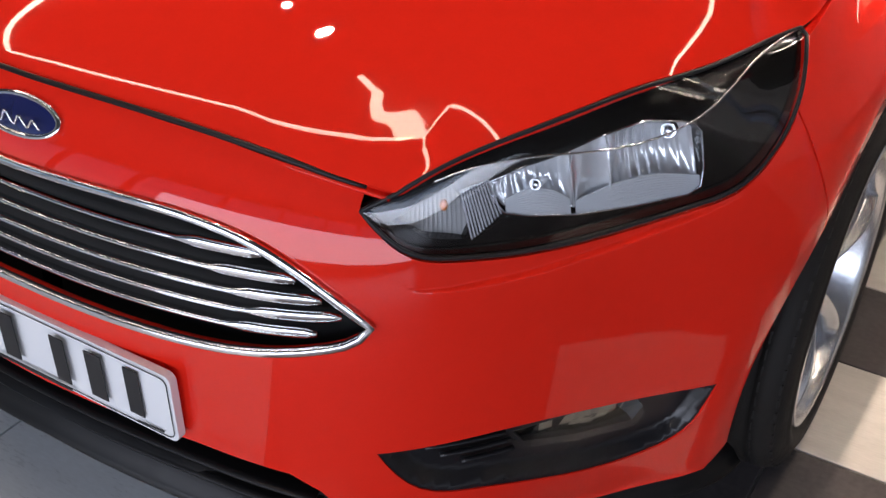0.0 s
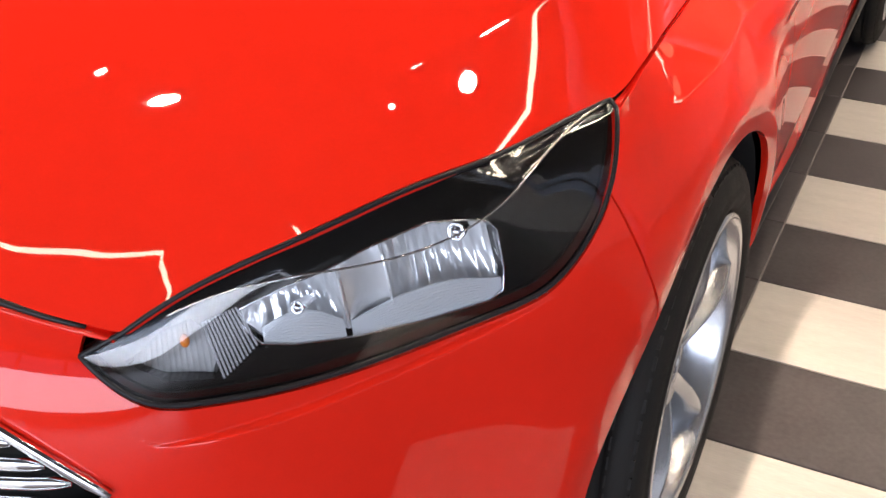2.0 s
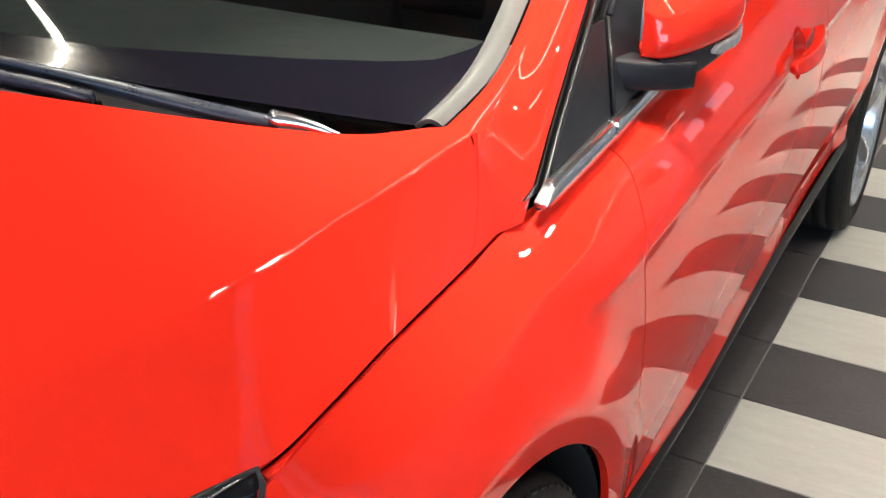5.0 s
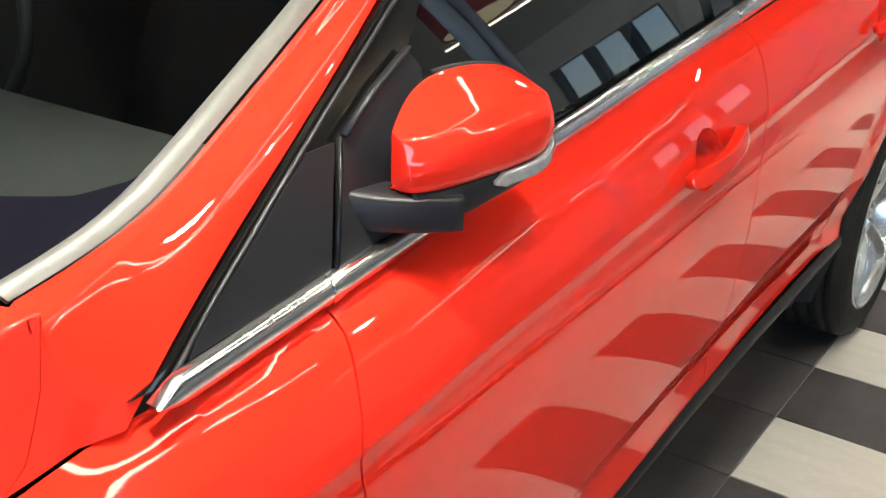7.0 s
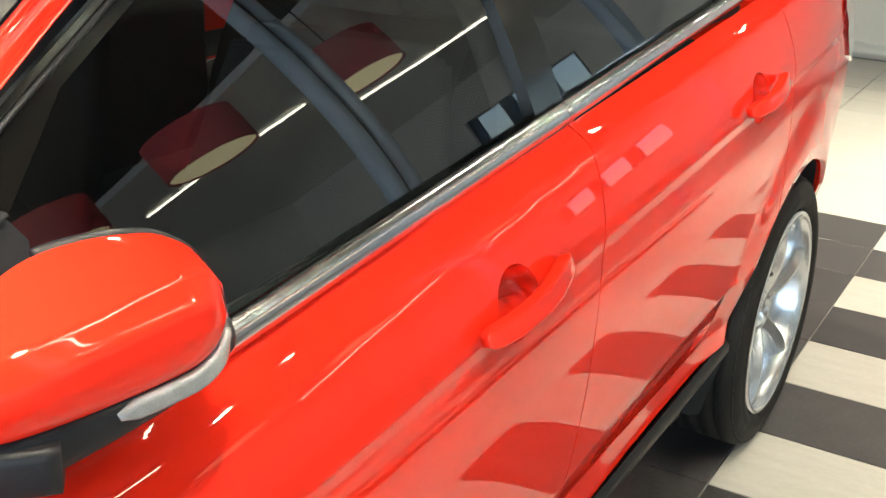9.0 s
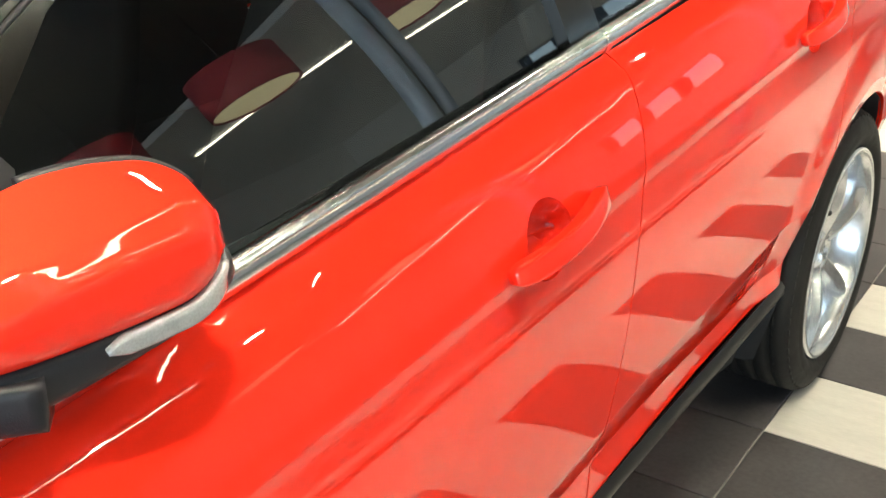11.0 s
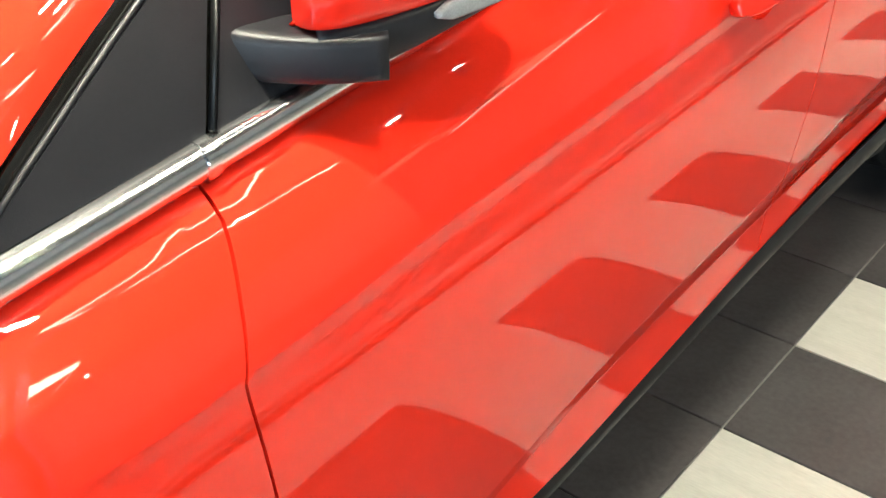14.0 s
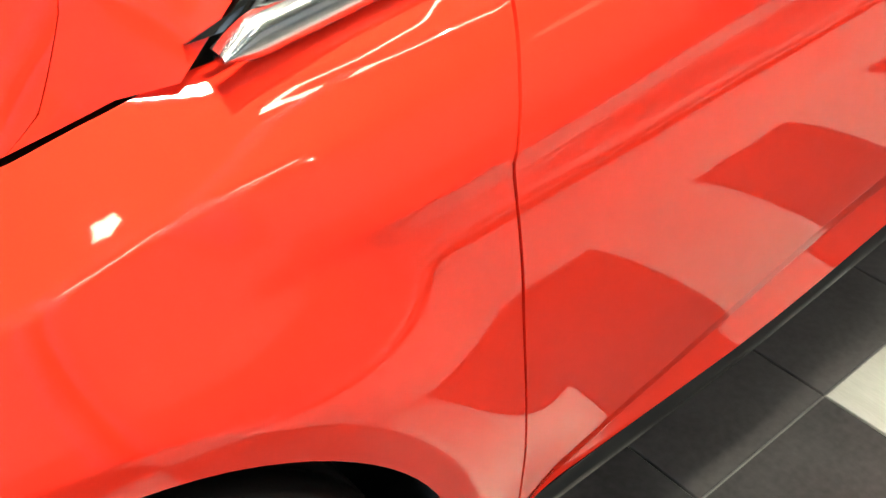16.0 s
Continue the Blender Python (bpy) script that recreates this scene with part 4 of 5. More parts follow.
# ---------- pillars, screen, roof ----------
for side in (1, -1):
    M = np.array([side, 1, 1])
    fx = np.array([(float(seam_x(.9895)), .9895), (.7782, 1.0155), (.7652, 1.0455), (.7522, 1.0625)])
    fx = np.stack([np.interp(np.linspace(0, 3, 10), range(4), fx[:, i]) for i in (0, 1)], -1)
    foot = np.concatenate([fx, bonnet_z(fx[:, 0], fx[:, 1] - .0005)[:, None]], -1)
    rails = []
    for k, (a, b) in enumerate(((RAIL_OUT, RAIL_FOLD), (RAIL_FOLD, RAIL_IN))):
        for t in np.linspace(0, 1, 10 if k == 0 else 6):
            if k and t == 0:
                continue
            grow = ramp(0, 9, np.arange(len(a)))[:, None] if k == 0 else 1.0
            r = a * (1 - t) + b * t + np.array([.55, -.45, .5]) * (.012 * 4 * t * (1 - t) if k == 0 else .004 * 4 * t * (1 - t)) * grow
            base = foot[int(round(t * 9))] if k == 0 else None
            if k == 0:
                mids = []
                for q in (.33, .66):
                    m = base + (r[0] - base) * q
                    e0 = foot[0] + (RAIL_OUT[0] - foot[0]) * q
                    m = m + (1 - t) ** 2 * (np.array([seam_x(e0[1]) + .002, e0[1], seam_z(e0[1]) + .001]) - e0)
                    mids.append(m)
                r = np.vstack([mids, r])
            rails.append(np.vstack([base[None], r]) if k == 0 else np.vstack([r[0] + np.array([0, -.004, -.003]), r[0] + np.array([0, -.003, -.002]), r[0] + np.array([0, -.0015, -.001]), r]))
    v, f, n = sheet(np.stack(rails, 1) * M, .012, (side, -.5, .5))
    raw("windscreen_pillar", v, f, RED, car, "red windscreen pillar", normals=n)
    # moulding between pillar and glass
    mould = np.stack([RAIL_IN + np.array([-.003, -.003, .0]) * 1.0 + np.array([-.026, -.016, .001]) * t + np.array([0, 0, .008]) * 4 * t * (1 - t) for t in np.linspace(0, 1, 6)], 1)
    v, f, n = sheet(mould * M, .006, (0, -.6, .8))
    raw("screen_moulding", v, f, MOULD, car, "dark screen edge moulding", normals=n)


def screen_pt(u, v):
    """Windscreen: u -1..1 across, v 0..1 up."""
    k = v * (len(RAIL_IN) - 1)
    e = np.stack([np.interp(k, range(len(RAIL_IN)), RAIL_IN[:, i]) for i in range(3)], -1)
    x = u * (e[..., 0] - .028)
    bow = 1 - u * u
    return np.stack([x, e[..., 1] - .004 - .115 * bow * (1 - .35 * v), e[..., 2] - .006 + (.020 + .05 * v) * bow], -1)


U, V = np.meshgrid(np.linspace(-1, 1, 60), np.linspace(0, 1, 40), indexing="ij")
v, f, n = sheet(screen_pt(U, V), .005, (0, -1, 1))
raw("windscreen", v, f, SCREEN_GLASS, car, "clear windscreen", normals=n).visible_shadow = False
# black printed band along the foot of the screen
U, V = np.meshgrid(np.linspace(-1, 1, 90), np.linspace(0, 1, 8), indexing="ij")
v, f, n = sheet(screen_pt(U, V * np.interp(np.abs(U), [0, .36, .7, .85, .93, .98, 1], [.052, .060, .098, .120, .138, .172, .20])) + np.array([0, -.002, .0025]), .001, (0, -1, 1))
raw("screen_band", v, f, FRIT, car, "black printed border of the windscreen", normals=n)
U, V = np.meshgrid(np.linspace(-1, 1, 40), np.linspace(0, 1, 40), indexing="ij")
ry = 2.02 + 1.70 * V
roof = np.stack([U * (.565 - .04 * V), ry - .06 * (1 - U * U) * (1 - V) , 1.400 + .04 * (1 - U ** 2) + .055 * np.sin(np.pi * (V * .8 + .1)) - .045 * V ** 2 - .015], -1)
v, f, n = sheet(roof, .02, (0, 0, 1))
raw("roof", v, f, RED, car, "red roof", normals=n)
U, V = np.meshgrid(np.linspace(-1, 1, 24), np.linspace(0, 1, 16), indexing="ij")
rear = np.stack([U * (.52 + .16 * V), 3.73 + .46 * V + .06 * (1 - U * U), 1.44 - .44 * V - .05 * V * (1 - V)], -1)
v, f, n = sheet(rear, .006, (0, 1, .6))
raw("rear_screen", v, f, SIDE_GLASS, car, "dark rear screen", normals=n)

# side windows, frames and bright waist strip
def win_top(y): return np.interp(y, [1.096, 1.20, 1.30, 1.40, 1.60, 1.80, 2.05, 2.5, 3.2, 3.6, 3.75], [.898, .968, 1.027, 1.083, 1.190, 1.290, 1.375, 1.41, 1.385, 1.31, 1.26])
for side in (1, -1):
    M = np.array([side, 1, 1])
    flipit = (lambda q: q) if side > 0 else (lambda q: flip(*q))
    # window frame in black, glass set in
    ys = np.linspace(1.5, 2.36, 30)
    ft = [(1.46, float(belt(1.46)) + .02), (2.372, float(belt(2.372)) + .02), (2.350, 1.20), (2.325, 1.39)] + [(y, float(win_top(y)) - .030) for y in np.linspace(2.3, 1.66, 16)] + [(1.575, 1.115), (1.52, 1.04)]
    rt = [(2.455, float(belt(2.455)) + .02), (3.16, float(belt(3.16)) + .02), (3.20, 1.20), (3.22, 1.35)] + [(y, float(win_top(y)) - .030) for y in np.linspace(3.18, 2.42, 14)] + [(2.435, 1.20)]
    outer = [(1.105, .915)] + [(y, float(win_top(y)) - .004) for y in np.linspace(1.14, 3.74, 60)] + [(3.72, 1.16), (3.55, float(belt(3.55)) + .01)] + [(y, float(belt(y)) + .012) for y in np.linspace(3.4, 1.2, 30)]
    q = flipit(panel(outer, [ft, rt], lambda y, z: side_surf(y, z), gap=0, grid=.04, rim=.02, step=.02))
    raw("window_frame", q[0], q[1], BEZEL, car, "black window frame", normals=q[2])
    for line in (ft, rt):
        q = flipit(panel(line, (), lambda y, z: side_surf(y, z) - np.stack([.010 + 0 * y, 0 * y, 0 * y], -1), gap=-.004, grid=.05, rim=.004, step=.03))
        raw("side_window", q[0], q[1], SIDE_GLASS, car, "tinted side window", normals=q[2]).visible_shadow = False
    # raised seal along the pillar and window frame
    k = np.linspace(1.11, 2.05, 50)
    p = np.stack([side_x(k + .012, win_top(k) - .008) + .004, k + .012, win_top(k) - .006], -1)
    solid("pillar_seal", bar(p * M, (0, .6, -.6), .0026, .003, 8), BLACK, car, "thin black pillar seal")
    # waist strip in three lengths
    for y0, y1 in ((1.118, 1.346), (1.356, 2.434), (2.446, 3.56)):
        k = np.linspace(y0, y1, 40)
        h = np.where(y0 < 1.2, np.maximum(ramp(1.104, 1.152, k), .06), 1.0)
        base = np.stack([side_x(k, belt(k)) + .006, k, belt(k) + .013], -1)
        rows = [base + np.stack([np.full(40, d), 0 * k, z * h], -1) for d, z in ((-.008, .0150), (-.002, .0150), (.0025, .0135), (.0056, .0105), (.0076, .0062), (.0086, .0015), (.0084, -.0035), (.0070, -.0085), (.0040, -.0125), (-.001, -.0148), (-.006, -.015))]
        v, f, n = sheet(np.stack(rows, 1) * M, .003, (side, 0, .3))
        raw("waist_strip", v, f, SATIN, car, "bright metal waist strip", normals=n)
    for y0 in (1.351, 2.440):
        k = np.linspace(y0 - .0065, y0 + .0065, 4)
        base = np.stack([side_x(k, belt(k)) + .0075, k, belt(k) + .013], -1)
        rows = [base + np.stack([np.full(4, d), 0 * k, np.full(4, z)], -1) for d, z in ((-.008, .0165), (.001, .0158), (.007, .0112), (.0095, .0035), (.0072, -.003), (.0068, -.0098), (.004, -.0145), (-.006, -.016))]
        v, f, n = sheet(np.stack(rows, 1) * M, .003, (side, 0, .3))
        raw("strip_joint", v, f, SATIN, car, "bright strip end cap", normals=n)
    # mirror sail in front of the window
    sail = [(1.168, float(belt(1.168)) + .029)] + [(y, float(win_top(y)) - .015) for y in np.linspace(1.18, 1.37, 10)] + [(1.412, 1.052), (1.385, 1.0), (1.358, float(belt(1.358)) + .028)]
    q = flipit(panel(sail, (), lambda y, z: side_surf(y, z) + np.stack([.008 + 0 * y, 0 * y, 0 * y], -1), gap=0, grid=.03, rim=.012))
    raw("quarter_trim", q[0], q[1], BLACK, car, "matt black triangular trim", normals=q[2])
    sail2 = [(1.368, float(belt(1.368)) + .028), (1.396, 1.0), (1.424, 1.055), (1.49, 1.088), (1.562, 1.116), (1.575, 1.095), (1.55, 1.02), (1.54, float(belt(1.54)) + .028)]
    q = flipit(panel(sail2, (), lambda y, z: side_surf(y, z) + np.stack([.010 + 0 * y, 0 * y, 0 * y], -1), gap=0, grid=.03, rim=.014))
    raw("mirror_base", q[0], q[1], BLACK, car, "matt black mirror base", normals=q[2])
    pr = np.array([(1.424, 1.057), (1.49, 1.090), (1.562, 1.118)])
    p = np.stack([side_x(pr[:, 0], pr[:, 1]) + .012, pr[:, 0], pr[:, 1]], -1)
    solid("base_rib", bar(p * M, (0, 0, 1), .003, .005, 8), BLACK, car)
    p = np.stack([side_x(np.array([1.363, 1.391, 1.418]), np.array([.945, 1.0, 1.055])) + .010, [1.363, 1.391, 1.418], [float(belt(1.363)) + .03, 1.0, 1.055]], -1)
    solid("trim_joint", bar(p * M, (0, 1, 0), .0018, .004, 8), CHIN, car)

# ---------- door mirrors ----------
for side in (1, -1):
    M = np.array([side, 1, 1])
    mirror = new("door_mirror")
    mirror.parent = car
    mirror["label"] = "red-capped door mirror on a black arm"
    N = 60
    line = curve([(.806, 1.450), (.815, 1.445), (.829, 1.449), (.850, 1.478), (.870, 1.540), (.881, 1.596), (.881, 1.632), (.866, 1.657)], N)
    k = np.r_[0, np.cumsum(np.linalg.norm(np.diff(line, axis=0), axis=1))]
    k /= k[-1]
    low = .999 + .014 * k + .012 * ramp(.75, 1, k) + .004 * (1 - ramp(0, .08, k))
    edge = soft_line([0, .10, .20, .45, .78, .92, 1], [1.054, 1.058, 1.062, 1.074, 1.082, 1.075, 1.058], .05)(k)
    back_d = soft_line([0, .05, .12, .22, .32, .45, .8, .94, 1], [.008, .024, .050, .078, .091, .096, .086, .052, .012], .04)(k)
    rise = soft_line([0, .08, .2, .35, .6, .8, 1], [.002, .008, .022, .030, .027, .015, .002], .06)(k)
    set_in = soft_line([0, .10, .2, .45, .75, 1], [.003, .006, .009, .017, .018, .007], .05)(k)
    nrm = np.array([.92, -.39])
    rows = []
    for i in range(N):
        d1, z1 = -set_in[i], edge[i]
        prof = np.array([(-back_d[i], low[i] + .004), (-min(.014, .6 * back_d[i]), low[i] - .001), (-min(.003, .2 * back_d[i]), low[i] + .002), (.0012, low[i] + .010), (.0035, (low[i] + z1) / 2 - .006), (.002, z1 - .022), (-.0005, z1 - .016), (d1 + .001, z1 - .0008), (d1, z1),
                         (d1 - .30 * (back_d[i] + d1), z1 + .38 * rise[i]), (d1 - .65 * (back_d[i] + d1), z1 + .76 * rise[i]), (-.93 * back_d[i], z1 + rise[i]), (-back_d[i], z1 + rise[i] - .006)])
        s = np.r_[0, np.cumsum(np.linalg.norm(np.diff(prof, axis=0), axis=1))]
        t = np.linspace(0, s[-1], 110)
        d, z = np.interp(t, s, prof[:, 0]), np.interp(t, s, prof[:, 1])
        for _ in range(3):
            d[1:-1], z[1:-1] = (d[:-2] + 2 * d[1:-1] + d[2:]) / 4, (z[:-2] + 2 * z[1:-1] + z[2:]) / 4
        rows.append(np.stack([line[i, 0] + nrm[0] * d, line[i, 1] + nrm[1] * d, z], -1))
    p = np.array(rows)
    for _ in range(5):
        p[1:-1] = (p[:-2] + 2 * p[1:-1] + p[2:]) / 4
    rows = list(p)
    v, f, n = sheet(p * M, .004, (side, -.4, .6))
    raw("shell", v, f, RED, mirror, "red mirror shell", normals=n)
    for i in (0, N - 1):
        ring = rows[i]
        c = ring.mean(0)
        raw("end_cap", [tuple(q * M) for q in ring] + [tuple(c * M)], [(a, (a + 1) % 110, 110) for a in range(110)], RED, mirror)
    back = np.stack([p[12:-3, 0] + np.array([0, 0, .004]), p[12:-3, -1] - np.array([0, 0, .004])], 1)
    v, f, n = sheet(back * M, .004, (-side, .4, 0))
    raw("glass", v, f, REFLECTOR, mirror, "mirror glass", normals=n)
    solid("glass_rim", bar((p[24:-4, -1] + np.array([-.003, .001, .001])) * M, (0, 0, 1), .005, .006, 8), BLACK, mirror, "black rim round the glass")
    # black lower half and its indicator
    kk = np.linspace(.14, .97, 30)
    hgt = np.interp(kk, [.14, .3, .7, 1], [.024, .021, .013, .005])
    cx = np.stack([np.interp(kk, k, line[:, 0]) - .026, np.interp(kk, k, line[:, 1]) + .011, np.interp(kk, k, low) - hgt + .004], -1)
    solid("lower_cover", bar(cx * M, (0, 0, 1), hgt, np.interp(kk, [.14, .9, 1], [.026, .024, .010]), 16, False, 4.0), BLACK, mirror, "black lower cover")
    ki = np.linspace(.50, .985, 24)
    ip = np.stack([np.interp(ki, k, line[:, 0]) - .002, np.interp(ki, k, line[:, 1]) + .001, np.interp(ki, k, low) - .0075], -1)
    solid("indicator", bar(ip * M, (0, 0, 1), np.interp(ki, [.50, .56, .9, 1], [.002, .0080, .0088, .007]), .005, 12, False, 4.0), PALE_LENS, mirror, "clear grey indicator strip")
    arm = curve([(.735, 1.420, .990), (.785, 1.446, .981), (.825, 1.474, .978), (.852, 1.500, .977)], 14)
    solid("arm", bar(arm * M, (0, 0, 1), np.linspace(.022, .019, 14), np.linspace(.036, .017, 14), 20, False, 6.0), BLACK, mirror, "black mirror arm")

# ---------- door handles ----------
for side in (1, -1):
    M = np.array([side, 1, 1])
    for door, y0, z0 in HANDLES:
        k = np.linspace(0, 1, 40)
        yy, zz = y0 + .218 * k, z0 + .028 * k - .006 * np.sin(np.pi * k)
        p, n = shell_path(np.stack([s_y(yy), zz], -1), 0)
        bow = np.clip(np.sin(np.pi * np.clip(k * .90 + .06, 0, 1)), 0, 1)
        p = p + n * (.002 + .027 * bow ** .55)[:, None]
        tall = np.interp(k, [0, .02, .08, .3, .8, .95, 1], [.007, .011, .0138, .0148, .0142, .012, .008])
        solid("door_handle", bar(p * M, (-.35 * side, 0, 1), tall, .0105 * np.clip(bow * 3, .75, 1), 24, False, 6.0), RED, panels[door, side], "red bow-shaped door handle")
        a = np.linspace(0, 2 * math.pi, 32, endpoint=False)
        rows = []
        for r, d in ((1.03, -.001), (1.0, -.004), (.96, -.016), (.88, -.032), (.6, -.042), (.02, -.045)):
            q, n = shell_path(np.stack([s_y(y0 + .106 + .050 * r * np.cos(a)), z0 + .006 + .047 * r * np.sin(a)], -1), d)
            rows.append(q)
        w = np.concatenate(rows) * M
        raw("finger_cup", w, [(j * 32 + i, j * 32 + (i + 1) % 32, (j + 1) * 32 + (i + 1) % 32, (j + 1) * 32 + i) for j in range(5) for i in range(32)], RED, panels[door, side], "recessed red finger cup")

# ---------- wheels ----------


def build_wheel():
    """A wheel about the origin, its face towards +x."""
    w = new("wheel")
    w["label"] = "silver five-spoke alloy wheel with black tyre"
    R, r, wd = .330, .250, .112
    prof = [(-wd, r + .004), (-wd - .006, r + .02), (-wd - .004, R - .03), (-wd + .014, R - .008), (-wd + .03, R)]
    for a in (-.06, -.02, .02, .06):
        prof += [(a - .005, R + .001), (a - .004, R - .007), (a + .004, R - .007), (a + .005, R + .001)]
    prof += [(wd - .03, R), (wd - .016, R - .006), (wd - .004, R - .022), (wd + .002, R - .04), (wd + .002, R - .044), (wd + .005, R - .048), (wd + .003, r + .018), (wd - .004, r + .004), (wd - .012, r)]
    raw("tyre", *lathe(prof, 96)[:2], RUBBER, w, "black tyre")
    blocks = []
    for i in range(72):
        an = 2 * math.pi * i / 72
        c, s = math.cos(an), math.sin(an)
        for x0, x1 in ((wd - .044, wd - .010), (-wd + .010, -wd + .044)):
            pts = [(x0, R + .0015), (x1, R - (.010 if abs(x1) > wd - .02 else -.0015)), (x1, R - .02), (x0, R - .012)]
            blocks.append([(x, rr * math.cos(an + d) , rr * math.sin(an + d)) for d in (-.028, .028) for x, rr in pts])
    vv, ff = [], []
    for b in blocks:
        k = len(vv)
        vv += b
        ff += [(k, k + 1, k + 5, k + 4), (k + 1, k + 2, k + 6, k + 5), (k + 2, k + 3, k + 7, k + 6), (k + 3, k, k + 4, k + 7), (k, k + 3, k + 2, k + 1), (k + 4, k + 5, k + 6, k + 7)]
    tagged(raw("tread", vv, ff, RUBBER, w, smooth=False), kind="stuff")
    raw("rim", *lathe([(wd - .010, r - .001), (wd - .001, r - .003), (wd + .001, r - .010), (wd - .006, r - .016), (wd - .022, r - .024), (wd - .09, r - .034), (-wd + .02, r - .030), (-wd, r)], 96)[:2], ALLOY, w, "silver rim barrel")
    raw("brake_disc", *lathe([(-.01, .02), (-.01, .145), (.006, .145), (.006, .02)], 48)[:2], STEEL, w, "steel brake disc")
    raw("brake_back", *lathe([(-.03, .02), (-.03, .215)], 48)[:2], DARK, w)
    for i in range(5):
        an = 2 * math.pi * i / 5 + .31
        er, et = np.array([0, math.cos(an), math.sin(an)]), np.array([0, -math.sin(an), math.cos(an)])
        ex = np.array([1, 0, 0])
        k = np.linspace(0, 1, 14)
        rad = .035 + (r - .046) * k
        xf = wd - .046 + .026 * np.sin(k * math.pi * .8) + .010 * k
        wid = np.interp(k, [0, .15, .5, 1], [.030, .022, .019, .027])
        rows = []
        for q, h in ((-1, -.046), (-.94, -.022), (-.55, -.010), (-.16, .004), (-.06, .008), (.06, .008), (.16, .004), (.55, -.010), (.94, -.022), (1, -.046)):
            hh = h if abs(q) > .9 else h * (1 - .2 * k)
            rows.append(er * rad[:, None] + et * (q * wid)[:, None] + ex * (xf + hh)[:, None])
        v, f, n = sheet(np.stack(rows, 1), .004, (1, 0, 0))
        raw("spoke", v, f, ALLOY, w, normals=n)
        nut = lathe([(wd - .060, .009), (wd - .042, .009), (wd - .040, .006), (wd - .040, .0005)], 6)
        a2 = an + math.pi / 5
        off_v = np.array([0, math.cos(a2), math.sin(a2)]) * .055
        raw("wheel_nut", [tuple(np.array(q) + off_v) for q in nut[0]], nut[1], CHROME, w, smooth=False)
    raw("hub", *lathe([(wd - .085, .088), (wd - .060, .082), (wd - .050, .068), (wd - .040, .050), (wd - .037, .041), (wd - .040, .036), (wd - .054, .034), (wd - .056, .0005)], 48)[:2], ALLOY, w, "silver hub")
    raw("centre_cap", *lathe([(wd - .055, .032), (wd - .047, .030), (wd - .045, .022), (wd - .046, .016), (wd - .046, .0005)], 40)[:2], ALLOY, w, "silver centre cap")
    va = np.array([0, math.cos(2.16), math.sin(2.16)])
    p = np.linspace(va * .214 + np.array([wd - .03, 0, 0]), va * .183 + np.array([wd - .010, 0, 0]), 5)
    solid("valve", bar(p, (0, 0, 1), .0065, .0065, 10), BLACK, w, "black tyre valve")
    return w


wheel = build_wheel()
wheel.parent = car
wheel.matrix_basis = pose(.775, AX_F, FZ, 0, 0, 0)
for x, y in ((.775, AX_R), (-.775, AX_F), (-.775, AX_R)):
    copy_thing(wheel, pose(x, y, FZ, 7 if x > 0 else 0, 0, 0 if x > 0 else 180))

# ---------- cowl, wipers, washer jets ----------
xs = np.linspace(-.74, .74, 60)
rows = [np.stack([xs, COWL_EDGE(np.abs(xs)) + a, bonnet_z(xs, COWL_EDGE(np.abs(xs))) + b], -1) for a, b in ((-.02, -.016), (.02, -.034), (.08, -.036), (.16, -.020))]
v, f, n = sheet(np.stack(rows, 1), .01, (0, 0, 1))
raw("cowl_panel", v, f, BLACK, car, "black plastic scuttle", normals=n)
for side in (1, -1):
    # both sweep the same way: the second one starts near the middle
    shift = np.array([0, 0, 0]) if side > 0 else np.array([-.575, -.020, .018])
    def at(*pts):
        return np.array(pts, float) + shift
    wiper = new("wiper")
    wiper.parent = car
    wiper["label"] = "black windscreen wiper"
    arm = curve(list(map(tuple, at((.575, .958, 1.002), (.520, .940, 1.010), (.432, .922, 1.019), (.335, .907, 1.027), (.215, .893, 1.033)))), 24)
    solid("arm", bar(arm, (0, .7, -.7), np.linspace(.009, .014, 24), np.linspace(.009, .005, 24), 10, False, 4.0), WIPER, wiper)
    clip = curve(list(map(tuple, at((.222, .893, 1.034), (.185, .885, 1.036), (.165, .870, 1.036), (.090, .852, 1.034)))), 16)
    solid("clip", bar(clip, (0, .6, -.8), np.interp(np.linspace(0, 1, 16), [0, .3, .45, 1], [.013, .014, .022, .020]), .008, 10, False, 5.0), WIPER, wiper, "black blade clip")
    blade = curve(list(map(tuple, at((.378, .890, 1.016), (.29, .880, 1.021), (.13, .872, 1.024), (-.02, .905, 1.024), (-.14, .955, 1.024)))), 30)
    solid("blade", bar(blade, (0, .55, -.8), np.interp(np.linspace(0, 1, 30), [0, .05, 1], [.008, .013, .010]), .008, 8, False, 3.0), WIPER, wiper)
    solid("rubber", bar(blade + np.array([0, .012, -.008]), (0, .7, -.7), .006, .003, 6), RUBBER, wiper)
    solid("pivot_cap", bar(curve(list(map(tuple, at((.565, .958, 1.006), (.59, .965, 1.006), (.64, .972, .999)))), 8), (0, .7, -.7), np.linspace(.016, .007, 8), np.linspace(.012, .004, 8), 12), SATIN, wiper, "bright pivot cap")
for x in (.318, -.318):
    z = float(bonnet_z(x, .71))
    k = np.linspace(0, 1, 9)
    p = np.stack([np.full(9, x) + .010 * k * np.sign(x), .684 + .038 * k, z + .001 + .005 * np.sin(k * 3)], -1)
    solid("washer_jet", bar(p, (1, 0, 0), .002 + .0085 * np.sin(np.pi * np.clip(k, .06, .94)) ** .7, .006, 8, False, 3.0), BLACK, car, "black washer jet")

